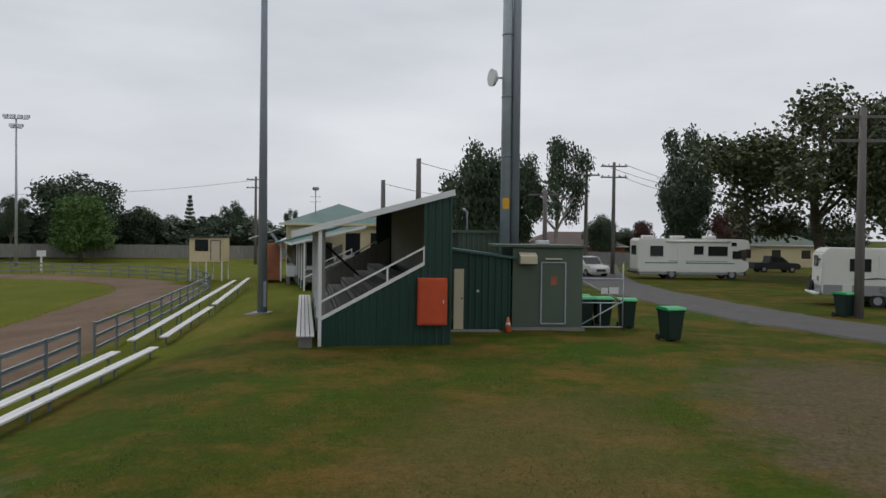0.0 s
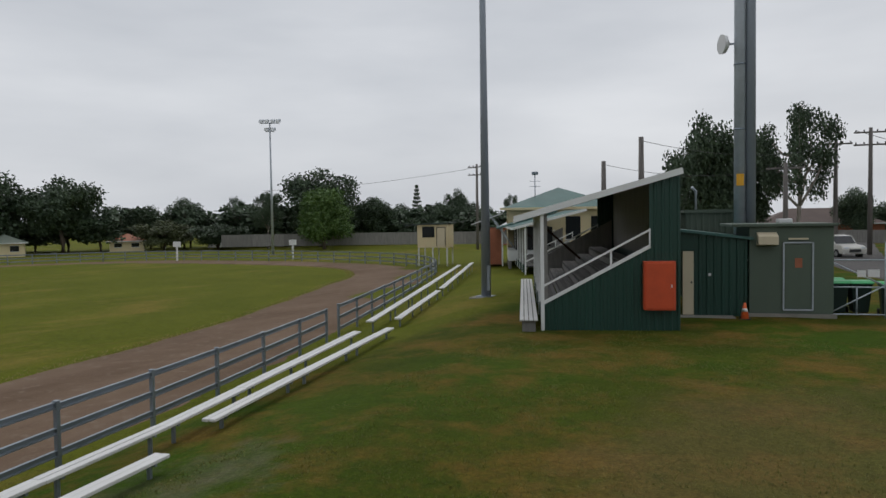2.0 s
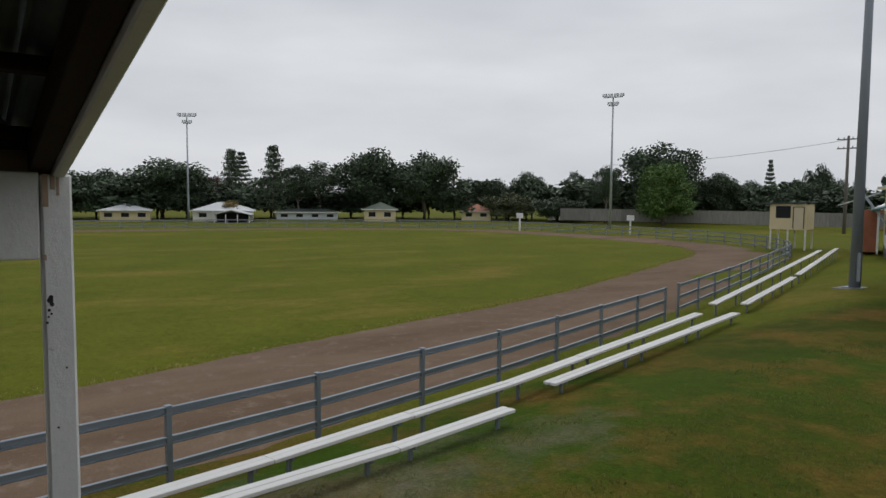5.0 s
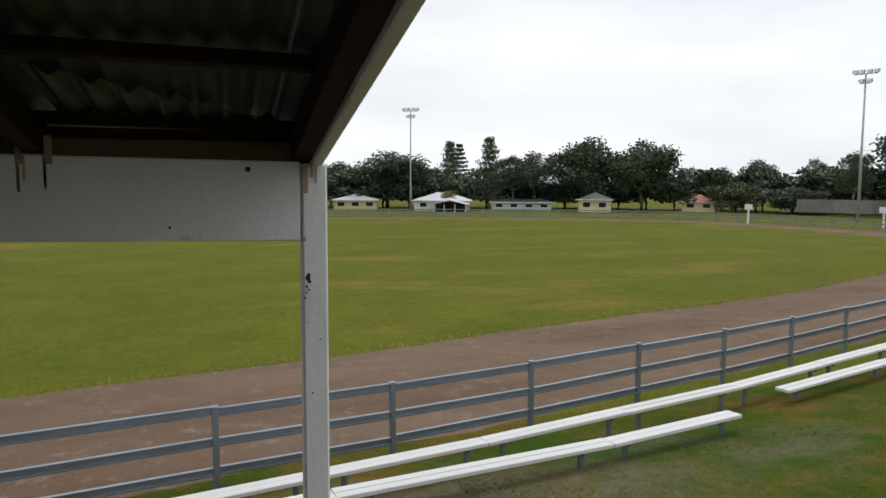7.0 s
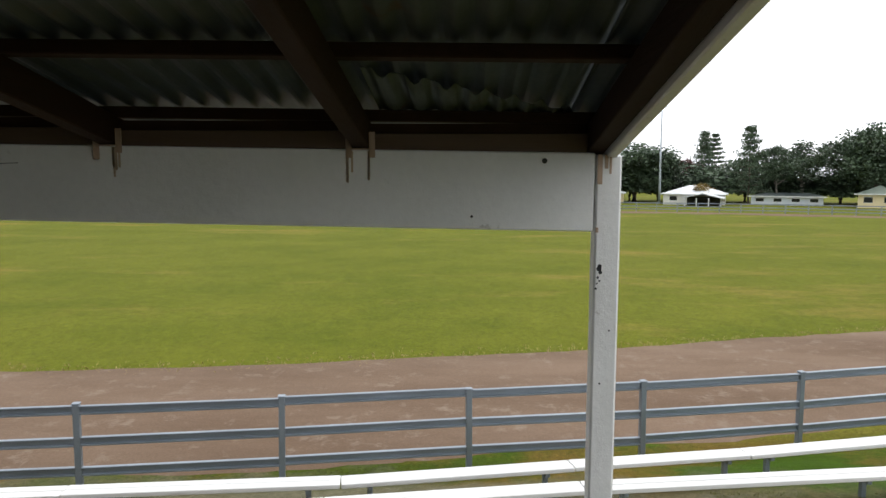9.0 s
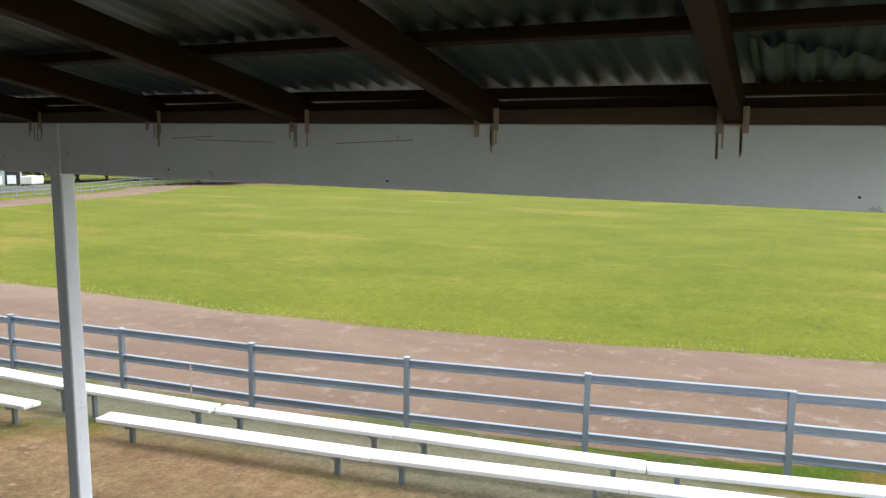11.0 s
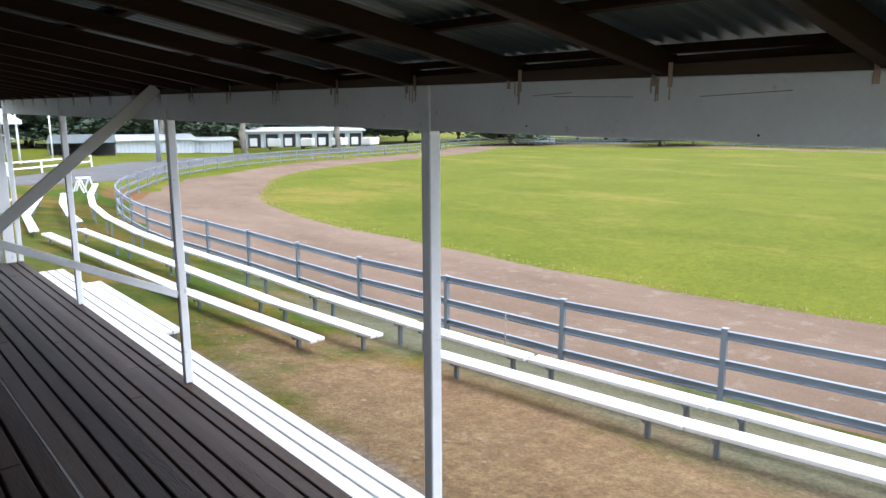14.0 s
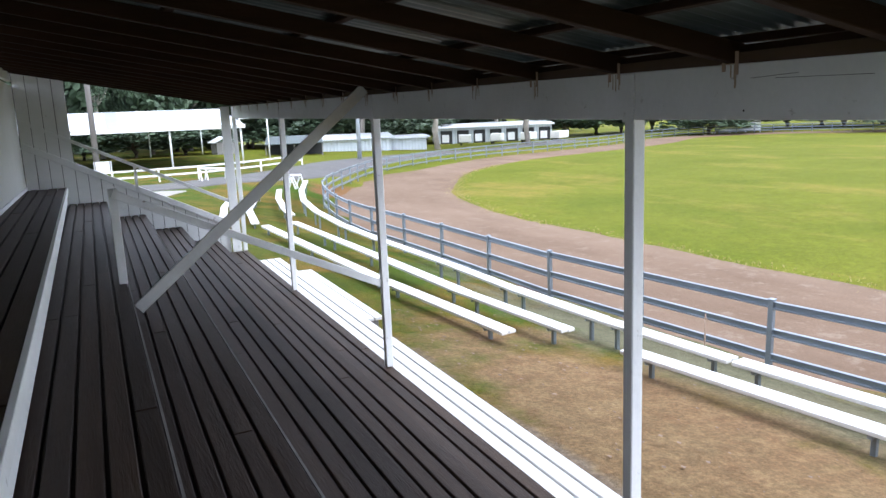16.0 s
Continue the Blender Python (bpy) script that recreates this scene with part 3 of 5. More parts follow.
def grandstand(y0, y1):
    """The timber stand: tiers, posts, front beam, rafters, iron roof, end and back walls. y0 south end, y1 north end."""
    st = thing("grandstand", "open timber spectator stand with dark plank tiers and a white front beam", "grandstand", kind="structure")
    # carcass under the tiers: a solid fill whose near-black colour stands for shade
    prof = [(-3.05, gz(-3.2, 0) - 0.2)]
    for z, a, b, skew in TREADS:
        prof += [(a + 0.14, z - 0.09), (b + 0.14, z - 0.09)]
    prof[-1] = (X_BACK, prof[-1][1])
    prof += [(X_BACK, gz(0, 0) - 0.2)]
    part("carcass", prism(B(), prof, 'y', y0 + 0.05, y1 - 0.05), DARK, st, "solid dark fill for the shade under the tiers")
    yc = -8.0
    for i, (z, a, b, skew) in enumerate(TREADS):
        square = Matrix.Translation((0, yc, 0)) @ Matrix.Rotation(math.atan(skew), 4, 'Z') @ Matrix.Translation((0, -yc, 0))
        tier = part("tier", box(B(), a + 0.05, y0 + 0.08, z - 0.085, b, y1 - 0.08, z - 0.04), DECK, st)
        tier.matrix_basis = square
        plank_row(tier, a, a + 0.61 if i < 5 else b - 0.008, z, y0 + 0.04, y1 - 0.04, 5, DECK)
        if i:
            r = part("riser", box(B(), a + 0.012, y0 + 0.05, z - 0.27, a + 0.032, y1 - 0.05, z - 0.04), WHITE if i == 5 else DECK, st)
            r.matrix_basis = square
        if i == 5:
            n = part("nosing", box(B(), a - 0.022, y0 + 0.05, z - 0.085, a + 0.012, y1 - 0.05, z + 0.004, 0.004), WORN_WHITE, st, "white worn edging strip")
            n.matrix_basis = square
        if i in (3, 4):
            n = part("nosing", box(B(), a - 0.008, y0 + 0.05, z - 0.05, a + 0.004, y1 - 0.05, z - 0.002), GREY_TIMBER, st)
            n.matrix_basis = square
    # posts
    ys = [y1, -3.31, -7.06, -10.98, y0 + 0.04]
    for y in ys:
        base = 0.45 if y < y1 - 0.1 else gz(X_POST, y) - 0.1
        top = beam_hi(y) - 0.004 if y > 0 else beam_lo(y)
        po = part("post", bar(B(), (X_POST, y, base), (X_POST, y, top), 0.074, 0.074, up=(0, 1, 0), bevel=0.006), WORN_WHITE, st, "white-painted timber post with flaking paint")
        if y > 0:
            bm = B()
            for dy, za, zb, w in ((-0.026, 3.0, 3.085, 0.007), (-0.008, 3.045, 3.085, 0.005), (0.004, 3.03, 3.085, 0.003), (-0.031, 2.86, 2.875, 0.004)):
                box(bm, FACE + 0.0005, y + dy - w, za, FACE + 0.0035, y + dy + w, zb)
            part("rust_mark", bm, RUST, po)
            bm = B()
            for dy, dz, r in ((-0.02, 2.762, 0.006), (-0.022, 2.754, 0.008), (-0.018, 2.743, 0.006), (-0.025, 2.728, 0.004), (-0.027, 2.71, 0.003), (-0.02, 2.718, 0.003), (-0.03, 2.695, 0.0035), (0.012, 2.57, 0.003), (-0.012, 2.41, 0.003)):
                tube(bm, [(FACE - 0.006, y + dy, dz), (FACE + 0.0025, y + dy, dz)], r, 7)
            part("knot", bm, DARK, po, "dark knot holes")
    ends = [y1 - 0.039] + ys[1:]
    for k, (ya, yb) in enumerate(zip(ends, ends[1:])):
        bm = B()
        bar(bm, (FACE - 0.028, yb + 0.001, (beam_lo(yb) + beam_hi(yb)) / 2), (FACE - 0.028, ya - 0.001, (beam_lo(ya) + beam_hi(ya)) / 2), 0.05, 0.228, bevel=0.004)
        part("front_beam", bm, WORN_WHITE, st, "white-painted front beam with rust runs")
    bm = B()
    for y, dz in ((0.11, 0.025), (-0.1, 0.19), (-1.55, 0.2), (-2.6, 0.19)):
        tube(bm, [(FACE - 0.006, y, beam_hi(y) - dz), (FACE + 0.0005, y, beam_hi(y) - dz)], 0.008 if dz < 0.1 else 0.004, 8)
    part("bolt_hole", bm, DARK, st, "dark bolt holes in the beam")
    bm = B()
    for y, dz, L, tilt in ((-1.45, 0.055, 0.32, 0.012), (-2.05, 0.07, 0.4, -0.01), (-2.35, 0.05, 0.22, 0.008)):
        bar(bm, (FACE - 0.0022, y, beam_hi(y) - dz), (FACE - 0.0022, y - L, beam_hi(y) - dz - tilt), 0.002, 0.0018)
    part("crack", bm, DARK, st, "thin drying cracks in the paint")
    part("end_post", box(B(), X_POST + 0.08, y0 + 0.06, 0.45, X_POST + 0.25, y0 + 0.1, beam_hi(y0), 0.004), WORN_WHITE, st)
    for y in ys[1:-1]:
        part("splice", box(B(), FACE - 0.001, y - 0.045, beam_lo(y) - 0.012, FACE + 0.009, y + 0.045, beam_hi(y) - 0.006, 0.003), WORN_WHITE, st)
    # rafters 0.75 m apart, with straps, drips of rust and blocking
    a, b = X_POST - 0.6, X_BACK + 0.1
    part("barge_board", bar(B(), (a, y1 + 0.008, roof_z(a, y1) + 0.07), (b, y1 + 0.008, roof_z(b, y1) + 0.07), 0.03, 0.17, bevel=0.004), WORN_WHITE, st, "worn white barge board along the roof edge")
    rows = [y1 - 0.035] + [-0.425 - 0.75 * k for k in range(20)]
    for k, y in enumerate(rows):
        if y < y0:
            break
        part("rafter", bar(B(), (a, y, roof_z(a, y) + 0.043), (b, y, roof_z(b, y) + 0.043), 0.05, 0.085, bevel=0.003), RAFTER, st)
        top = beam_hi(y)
        if k:
            bm = B()
            for side in (-1, 1):
                long = random.uniform(0.018, 0.045)
                box(bm, FACE + 0.0005, y + side * 0.034 - 0.009, top - long, FACE + 0.0035, y + side * 0.034 + 0.009, top + 0.05)
            box(bm, FACE - 0.002, y - 0.034, top - 0.001, FACE + 0.022, y + 0.034, top + 0.002)
            strap = part("strap", bm, RUST, st, "rusty steel strap")
            bm = B()
            for n in range(5):
                dy = random.uniform(-0.05, 0.05)
                box(bm, FACE - 0.0025, y + dy - 0.003, top - random.uniform(0.05, 0.11), FACE - 0.001, y + dy + 0.003, top - 0.004)
            part("rust_run", bm, RUST_STAIN, strap, "brown rust runs below the strap")
        nxt = rows[k + 1] if k + 1 < len(rows) else y - 0.75
        if nxt > y0:
            part("blocking", box(B(), FACE - 0.05, nxt + 0.026, top + 0.003, FACE - 0.012, y - 0.026, top + 0.054), BLOCK, st)
            part("fillet", box(B(), FACE - 0.05, nxt + 0.026, top + 0.056, FACE - 0.02, y - 0.026, top + 0.084), RAFTER, st)
    for x in (X_POST - 0.5, X_POST + 0.0, X_POST + 0.53, X_POST + 1.25, X_POST + 2.0, X_POST + 2.75, X_POST + 3.45):
        part("batten", bar(B(), (x, y0, roof_z(x, y0) + 0.102), (x, y1, roof_z(x, y1) + 0.102), 0.06, 0.032, bevel=0.003), RAFTER, st)
    # iron roof in sheets, waves run down the slope
    down = Vector((1, 0, SLOPE)).normalized()
    upn = Vector((-SLOPE, 0, 1)).normalized()
    y, i = y0 - 0.05, 0
    while y < y1 + 0.02:
        w = min(0.762, y1 + 0.03 - y)
        x = X_POST - 0.7
        part("roof_sheet", corrugated(B(), (x, y, roof_z(x, y) + 0.131 + 0.004 * (i % 2)), down, (0, 1, 0), 4.6, w + 0.03, up=upn), IRON, st)
        y += 0.762
        i += 1
    # a patch of old sheet with a ragged slanting end, below the roof beside the end rafter
    bm = B()
    pts = []
    for n in range(73):
        f = n / 72
        py = y1 - 0.07 - 0.6 * f
        reach = 0.1 + 0.36 * f + 0.012 * math.sin(n * 1.3)
        wave = 0.009 * math.sin(math.tau * (py - y0 + 0.05) / 0.076)
        row = []
        for px in (X_POST - 0.1, X_POST - 0.1 + reach):
            z = roof_z(px, py) + 0.119 + wave
            row += [bm.verts.new((px, py, z)), bm.verts.new((px, py, z + 0.003))]
        pts.append(row)
    for p, q in zip(pts, pts[1:]):
        for c, d in ((0, 2), (2, 3), (3, 1)):
            bm.faces.new((p[c], p[d], q[d], q[c])).smooth = c != 2
    part("roof_patch", bm, IRON, st, "old patch of corrugated iron with a slanting torn end")
    # back wall
    part("back_wall", box(B(), X_BACK, y0, 0, X_BACK + 0.05, y1, roof_z(X_BACK, y1) - 0.01), BACK_WALL, st, "pale painted back wall boards")
    part("back_plate", bar(B(), (X_BACK + 0.025, y0, roof_z(X_BACK, y0) - 0.05), (X_BACK + 0.025, y1, roof_z(X_BACK, y1) - 0.05), 0.056, 0.16), BACK_WALL, st)
    part("skirting", box(B(), X_BACK - 0.02, y0 + 0.05, 1.955, X_BACK - 0.002, y1 - 0.05, 2.01), WORN_WHITE, st)
    # south end wall: battened boards, high at the back, then following the slope
    def slope_top(x):
        return 0.93 + (x + 3.0) * 0.5
    edges = [X_BACK - 0.005, 0.37, 0.17, -0.03, -0.23]
    while edges[-1] > -2.75:
        edges.append(edges[-1] - 0.2)
    for k, (xa, xb) in enumerate(zip(edges, edges[1:])):
        ta, tb = (roof_z(xa, y0) + 0.08, roof_z(xb, y0) + 0.08) if k < 4 else (slope_top(xa), slope_top(xb))
        part("wall_board", prism(B(), [(xa - 0.005, 0.0), (xb + 0.005, 0.0), (xb + 0.005, tb), (xa - 0.005, ta)], 'y', y0 - 0.03, y0), WORN_WHITE, st)
    # near-black sheet behind the boards, so that their joints come out dark
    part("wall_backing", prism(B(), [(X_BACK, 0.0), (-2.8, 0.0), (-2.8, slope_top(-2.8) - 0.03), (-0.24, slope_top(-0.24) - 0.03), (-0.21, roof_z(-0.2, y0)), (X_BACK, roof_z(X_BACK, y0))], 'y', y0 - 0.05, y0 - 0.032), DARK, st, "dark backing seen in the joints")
    part("end_capping", bar(B(), (0.55, y0 + 0.03, 2.72), (-2.98, y0 + 0.03, 0.95), 0.05, 0.11, bevel=0.004), WORN_WHITE, st, "sloping white capping rail")
    part("end_handrail", bar(B(), (0.55, y0 + 0.03, 3.15), (-2.95, y0 + 0.03, 1.42), 0.045, 0.06, bevel=0.004), WORN_WHITE, st, "sloping white handrail")
    part("rail_post", bar(B(), (-1.22, y0 + 0.03, 1.76), (-1.22, y0 + 0.03, 2.25), 0.05, 0.05, up=(1, 0, 0)), WORN_WHITE, st)
    # cross rail and brace inside the stand
    part("cross_rail", bar(B(), (-0.70, -7.06, 2.43), (-3.05, -7.06, 1.33), 0.03, 0.07, bevel=0.003), WORN_WHITE, st, "sloping white rail across the tiers")
    part("cross_rail_post", bar(B(), (-0.71, -7.09, 1.62), (-0.71, -7.09, 2.47), 0.06, 0.07, up=(1, 0, 0), bevel=0.003), WORN_WHITE, st)
    part("brace", bar(B(), (-2.98, -7.025, 3.24), (-0.80, -7.025, 1.42), 0.03, 0.1, bevel=0.003), GREY_PAINT, st, "diagonal grey-white brace")
    # bench planks along the front
    fb = thing("front_bench", "bright white plank seat along the front of the stand", "bench", group="white front seats")
    for i in range(3):
        bm = B()
        x = -3.53 + 0.137 * i
        box(bm, x, y0 + 1.1, 0.37, x + 0.118, y1 - 0.3, 0.415, 0.006)
        part("plank", bm, BENCH_WHITE, fb)
    for y in np.arange(y0 + 1.3, y1 - 0.3, 1.8):
        part("leg", box(B(), -3.5, y - 0.04, gz(-3.3, y) - 0.1, -3.15, y + 0.04, 0.368), GREY_TIMBER, fb)
    return st


grandstand(Y_S, Y_N)
box_step = thing("white_platform", "low white-painted plank platform beside the front seat", "platform", (-3.68, -10.9, 0))
for i in range(2):
    part("plank", box(B(), -0.125 + i * 0.13, -1.8, 0.325, -0.125 + i * 0.13 + 0.12, 1.78, 0.37, 0.006), BENCH_WHITE, box_step)
for y in (-1.6, 0, 1.6):
    part("leg", box(B(), -0.1, y - 0.04, -0.25, 0.1, y + 0.04, 0.324), GREY_TIMBER, box_step)

stake = thing("steel_stake", "short rusty steel stake beside the fence", "stake", (-8.5, -8.1, gz(-8.5, -8.1)))
part("rod", tube(B(), [(0, 0, -0.2), (0, 0, 0.75)], 0.011, 6), RUST, stake)
part("collar", bar(B(), (-0.035, 0, 0.66), (0.035, 0, 0.68), 0.02, 0.025), RUST, stake)


# ---- things north of the stand ----
def N(x, y, z=0.0):
    p = NP(x, y)
    return (*p, z - drop(*p))


def second_stand(at, turn, length, label, main=True):
    """The green-clad stand: steel ends, plank tiers, white rails, skillion roof."""
    st = thing("small_grandstand", label, "grandstand", at, turn, group="small stands")
    D, HB, HF = 3.78, 4.15, 3.0
    def rz(x):
        return HF + (x + 0.75) / (D + 0.75) * (HB - HF)
    for y in (0.0, length):
        if main:
            part("end_sheet", ribbed(B(), (0.0, y, 0), (2.95, y, 0), 0.02, lambda s: 0.78 + s * 1.45, (0, -1, 0)), GREEN_SHEET, st, "dark green ribbed steel cladding")
            part("corner_sheet", ribbed(B(), (2.95, y, 0), (D, y, 0), 0.02, lambda s: rz(2.95 + s * 0.83), (0, -1, 0)), GREEN_SHEET, st, "dark green ribbed steel cladding")
        part("capping", bar(B(), (0.0, y - 0.035, 0.82), (2.96, y - 0.035, 2.28), 0.05, 0.09), WHITE, st)
        part("handrail", bar(B(), (0.0, y - 0.03, 1.26), (2.96, y - 0.03, 2.7), 0.045, 0.05), WHITE, st)
        part("rail_post", bar(B(), (1.9, y - 0.03, 1.74), (1.9, y - 0.03, 2.2), 0.05, 0.05, up=(1, 0, 0)), WHITE, st)
        part("corner_trim", bar(B(), (2.95, y - 0.04, 2.24), (2.95, y - 0.04, 2.74), 0.04, 0.04, up=(1, 0, 0)), WHITE, st)
        part("barge_board", bar(B(), (-0.78, y - 0.12, rz(-0.78) + 0.02), (D + 0.05, y - 0.12, rz(D + 0.05) + 0.02), 0.03, 0.16), WHITE, st, "white barge board")
    part("back_sheet", ribbed(B(), (D, 0.02, 0), (D, length - 0.02, 0), 0.0, HB - 0.02 if main else 1.8, (1, 0, 0)), GREEN_SHEET if main else GREY_TIMBER, st)
    if main:
        part("back_board", box(B(), D - 0.1, 0.05, 1.8, D - 0.06, length - 0.05, HB - 0.1), GREY_TIMBER, st, "dark weathered boards inside")
    n = 5
    for i in range(n):
        z, x = 0.55 + 0.3 * i, 0.05 + 0.62 * i
        tier = part("tier", box(B(), x, 0.05, z - 0.1, x + 0.6, length - 0.05, z - 0.045), DARK, st)
        for k in range(4):
            part("seat_plank", box(B(), x + 0.02 + 0.145 * k, 0.06, z - 0.04, x + 0.15 + 0.145 * k, length - 0.06, z, 0.004), GREY_TIMBER, tier)
        if i:
            part("riser", box(B(), x, 0.06, z - 0.3, x + 0.02, length - 0.06, z - 0.05), GREY_TIMBER, st)
    part("far_end_lining", prism(B(), [(0.05, 0.1), (3.6, 0.1), (3.6, 2.9), (0.05, 1.15)], 'y', length - 0.09, length - 0.05), GREY_TIMBER, st, "grey boards inside the far end")
    for y in np.arange(0.0, length + 0.1, length / 4):
        part("post", bar(B(), (0.0, y, -0.05), (0.0, y, rz(0) - 0.02), 0.1, 0.1, up=(0, 1, 0), bevel=0.006), WHITE, st)
        part("post_board", bar(B(), (0.07, y + 0.16, 0.3), (0.07, y + 0.16, rz(0) - 0.02), 0.16, 0.03, up=(0, 1, 0)), GREY_TIMBER, st)
        part("rafter", bar(B(), (-0.7, y, rz(-0.7) - 0.02), (D, y, rz(D) - 0.02), 0.05, 0.1), GREY_TIMBER, st)
    part("front_beam", box(B(), -0.06, 0.0, rz(0) - 0.22, 0.0, length, rz(0) - 0.05), WHITE, st)
    part("front_fascia", box(B(), -0.8, -0.1, rz(-0.8) - 0.08, -0.77, length + 0.1, rz(-0.8) + 0.08), WHITE, st)
    part("brace", bar(B(), (0.05, length * 0.5, 2.9), (1.6, length * 0.5, 1.6), 0.05, 0.08), RAFTER, st)
    sl = (HB - HF) / (D + 0.75)
    part("roof", corrugated(B(), (-0.8, -0.12, rz(-0.8) + 0.06), (1, 0, sl), (0, 1, 0), 4.8, length + 0.24, pitch=0.152, depth=0.03, up=(-sl, 0, 1)), GREEN_ROOF if not main else IRON, st, "corrugated iron skillion roof")
    part("front_skirt", ribbed(B(), (0.0, length - 0.02, 0), (0.0, 0.02, 0), 0.0, 0.5, (-1, 0, 0)), GREEN_SHEET, st)
    return st


A_N = 14.4
gs_at = N(-3.57, 19.49, -0.1)
gs = second_stand(gs_at, 23.4, 14.0, "dark green steel-clad small stand with white rails and plank seats")
gs.matrix_basis = gs.matrix_basis @ Matrix.Diagonal((0.96, 0.96, 1.042, 1))
fb = thing("slatted_bench", "white slatted bench along the front of the green stand", "bench", gs_at, 23.4)
for i in range(4):
    part("slat", box(B(), -0.62 + 0.125 * i, -0.35, 0.42, -0.62 + 0.125 * i + 0.105, 12.5, 0.46, 0.004), BENCH_WHITE, fb)
for y in (-0.2, 3, 6, 9, 12.2):
    part("leg", box(B(), -0.56, y - 0.03, -0.3, -0.2, y + 0.03, 0.418), GREY_TIMBER, fb)
far_stand = second_stand(N(-7.3, 40.5), 27.4, 9.0, "distant small stand with white posts and rails", main=False)
far_stand.matrix_basis = far_stand.matrix_basis @ Matrix.Diagonal((0.9, 1, 0.86, 1))

# orange box on the stand's end
ob = thing("switch_box", "faded orange steel cabinet on the green cladding", "cabinet", gs_at, 23.4)
ob.matrix_basis = ob.matrix_basis @ Matrix.Diagonal((0.96, 0.96, 1.042, 1))
part("body", box(B(), 2.76, -0.3, 0.66, 3.6, -0.03, 1.9, 0.012), ORANGE, ob)
dr = part("door", box(B(), 2.8, -0.325, 0.7, 3.56, -0.302, 1.86, 0.01), ORANGE, ob)
part("latch", box(B(), 3.47, -0.345, 1.24, 3.5, -0.327, 1.32, 0.004), PAPER, dr, "pale latch")

# rear shed with the cream door
sh = thing("lean_to_shed", "dark green ribbed steel shed with a cream door", "shed", N(0.2, 23.2), 17.4)
part("front_wall", ribbed(B(), (0.38, 0, 0), (1.9, 0, 0), 0, lambda s: 2.55 - 0.22 * s, (0, -1, 0)), GREEN_SHEET, sh)
part("side_wall", ribbed(B(), (1.9, 0, 0), (1.9, 4.0, 0), 0, 2.33, (1, 0, 0)), GREEN_SHEET, sh)
part("over_door", box(B(), -0.1, -0.0, 2.02, 0.379, 0.03, 2.6), GREEN_SHEET, sh)
part("roof", prism(B(), [(-0.25, 2.62), (2.05, 2.33), (2.05, 2.41), (-0.25, 2.7)], 'y', -0.12, 4.1), GREEN_ROOF, sh, "dark edge skillion roof")
dd = part("door", box(B(), 0.04, -0.015, 0.05, 0.36, 0.02, 2.0, 0.006), CREAM_DOOR, sh, "cream painted door")
part("knob", tube(B(), [(0.29, -0.075, 1.05), (0.29, -0.015, 1.05)], [0.03, 0.02], 8), DARK, dd)
part("notice", box(B(), 0.78, -0.045, 1.25, 0.86, -0.032, 1.33), PAPER, sh)
part("slab", box(B(), -0.2, -0.55, -0.05, 1.5, 0.0, 0.045, 0.01), CONCRETE, sh, "concrete doorstep slab")
bk = thing("back_shed", "olive steel shed roof behind the green stand", "shed", N(0.6, 27.5), 17.4)
part("wall", ribbed(B(), (0, 0, 0), (2.2, 0, 0), 0, 3.2, (0, -1, 0)), KIOSK_GREEN, bk)
part("side", ribbed(B(), (0, 3, 0), (0, 0, 0), 0, 3.2, (-1, 0, 0)), KIOSK_GREEN, bk)
part("roof", box(B(), -0.1, -0.1, 3.2, 2.3, 3.1, 3.32), KIOSK_GREEN, bk)
part("vent_pipe", tube(B(), [(0.4, 0.6, 3.3), (0.4, 0.6, 4.0), (0.25, 0.5, 4.15)], 0.05, 8), GALV_PALE, bk)

# electrical kiosk
ki = thing("electrical_kiosk", "olive green steel switchroom with a door and rain hood", "kiosk", N(2.15, 23.3), 16.4)
part("body", box(B(), 0.0, 0.0, 0.12, 2.32, 2.4, 2.72, 0.01), KIOSK_GREEN, ki)
part("plinth", box(B(), -0.06, -0.1, -0.1, 2.39, 2.5, 0.118), CONCRETE, ki)
part("roof", box(B(), -0.5, -0.12, 2.724, 2.42, 2.5, 2.81, 0.01), KIOSK_GREEN, ki)
kd = part("door", box(B(), 0.98, -0.02, 0.28, 1.72, -0.003, 2.2, 0.004), KIOSK_GREEN, ki)
for a, b in (((0.95, 0.24), (0.95, 2.24)), ((1.75, 0.24), (1.75, 2.24)), ((0.95, 2.24), (1.75, 2.24)), ((0.95, 0.24), (1.75, 0.24))):
    part("frame", bar(B(), (a[0], -0.03, a[1]), (b[0], -0.03, b[1]), 0.03, 0.045, up=(1, 0, 0) if a[0] == b[0] else (0, 0, 1)), GALV_PALE, kd)
part("warning_sign", box(B(), 1.26, -0.032, 1.5, 1.46, -0.024, 1.78), BRICK_ORANGE, kd, "faded orange warning sign")
part("door_drip", box(B(), 1.08, -0.09, 2.33, 1.62, -0.003, 2.38), CREAM_DOOR, ki)
part("rain_hood", prism(B(), [(-0.003, 2.56), (-0.34, 2.44), (-0.34, 2.2), (-0.003, 2.16)], 'x', 0.2, 0.75), CREAM_DOOR, ki, "cream metal rain hood")
part("roof_vent", box(B(), 1.0, 0.9, 2.812, 1.4, 1.3, 2.95, 0.02), PAPER, ki)

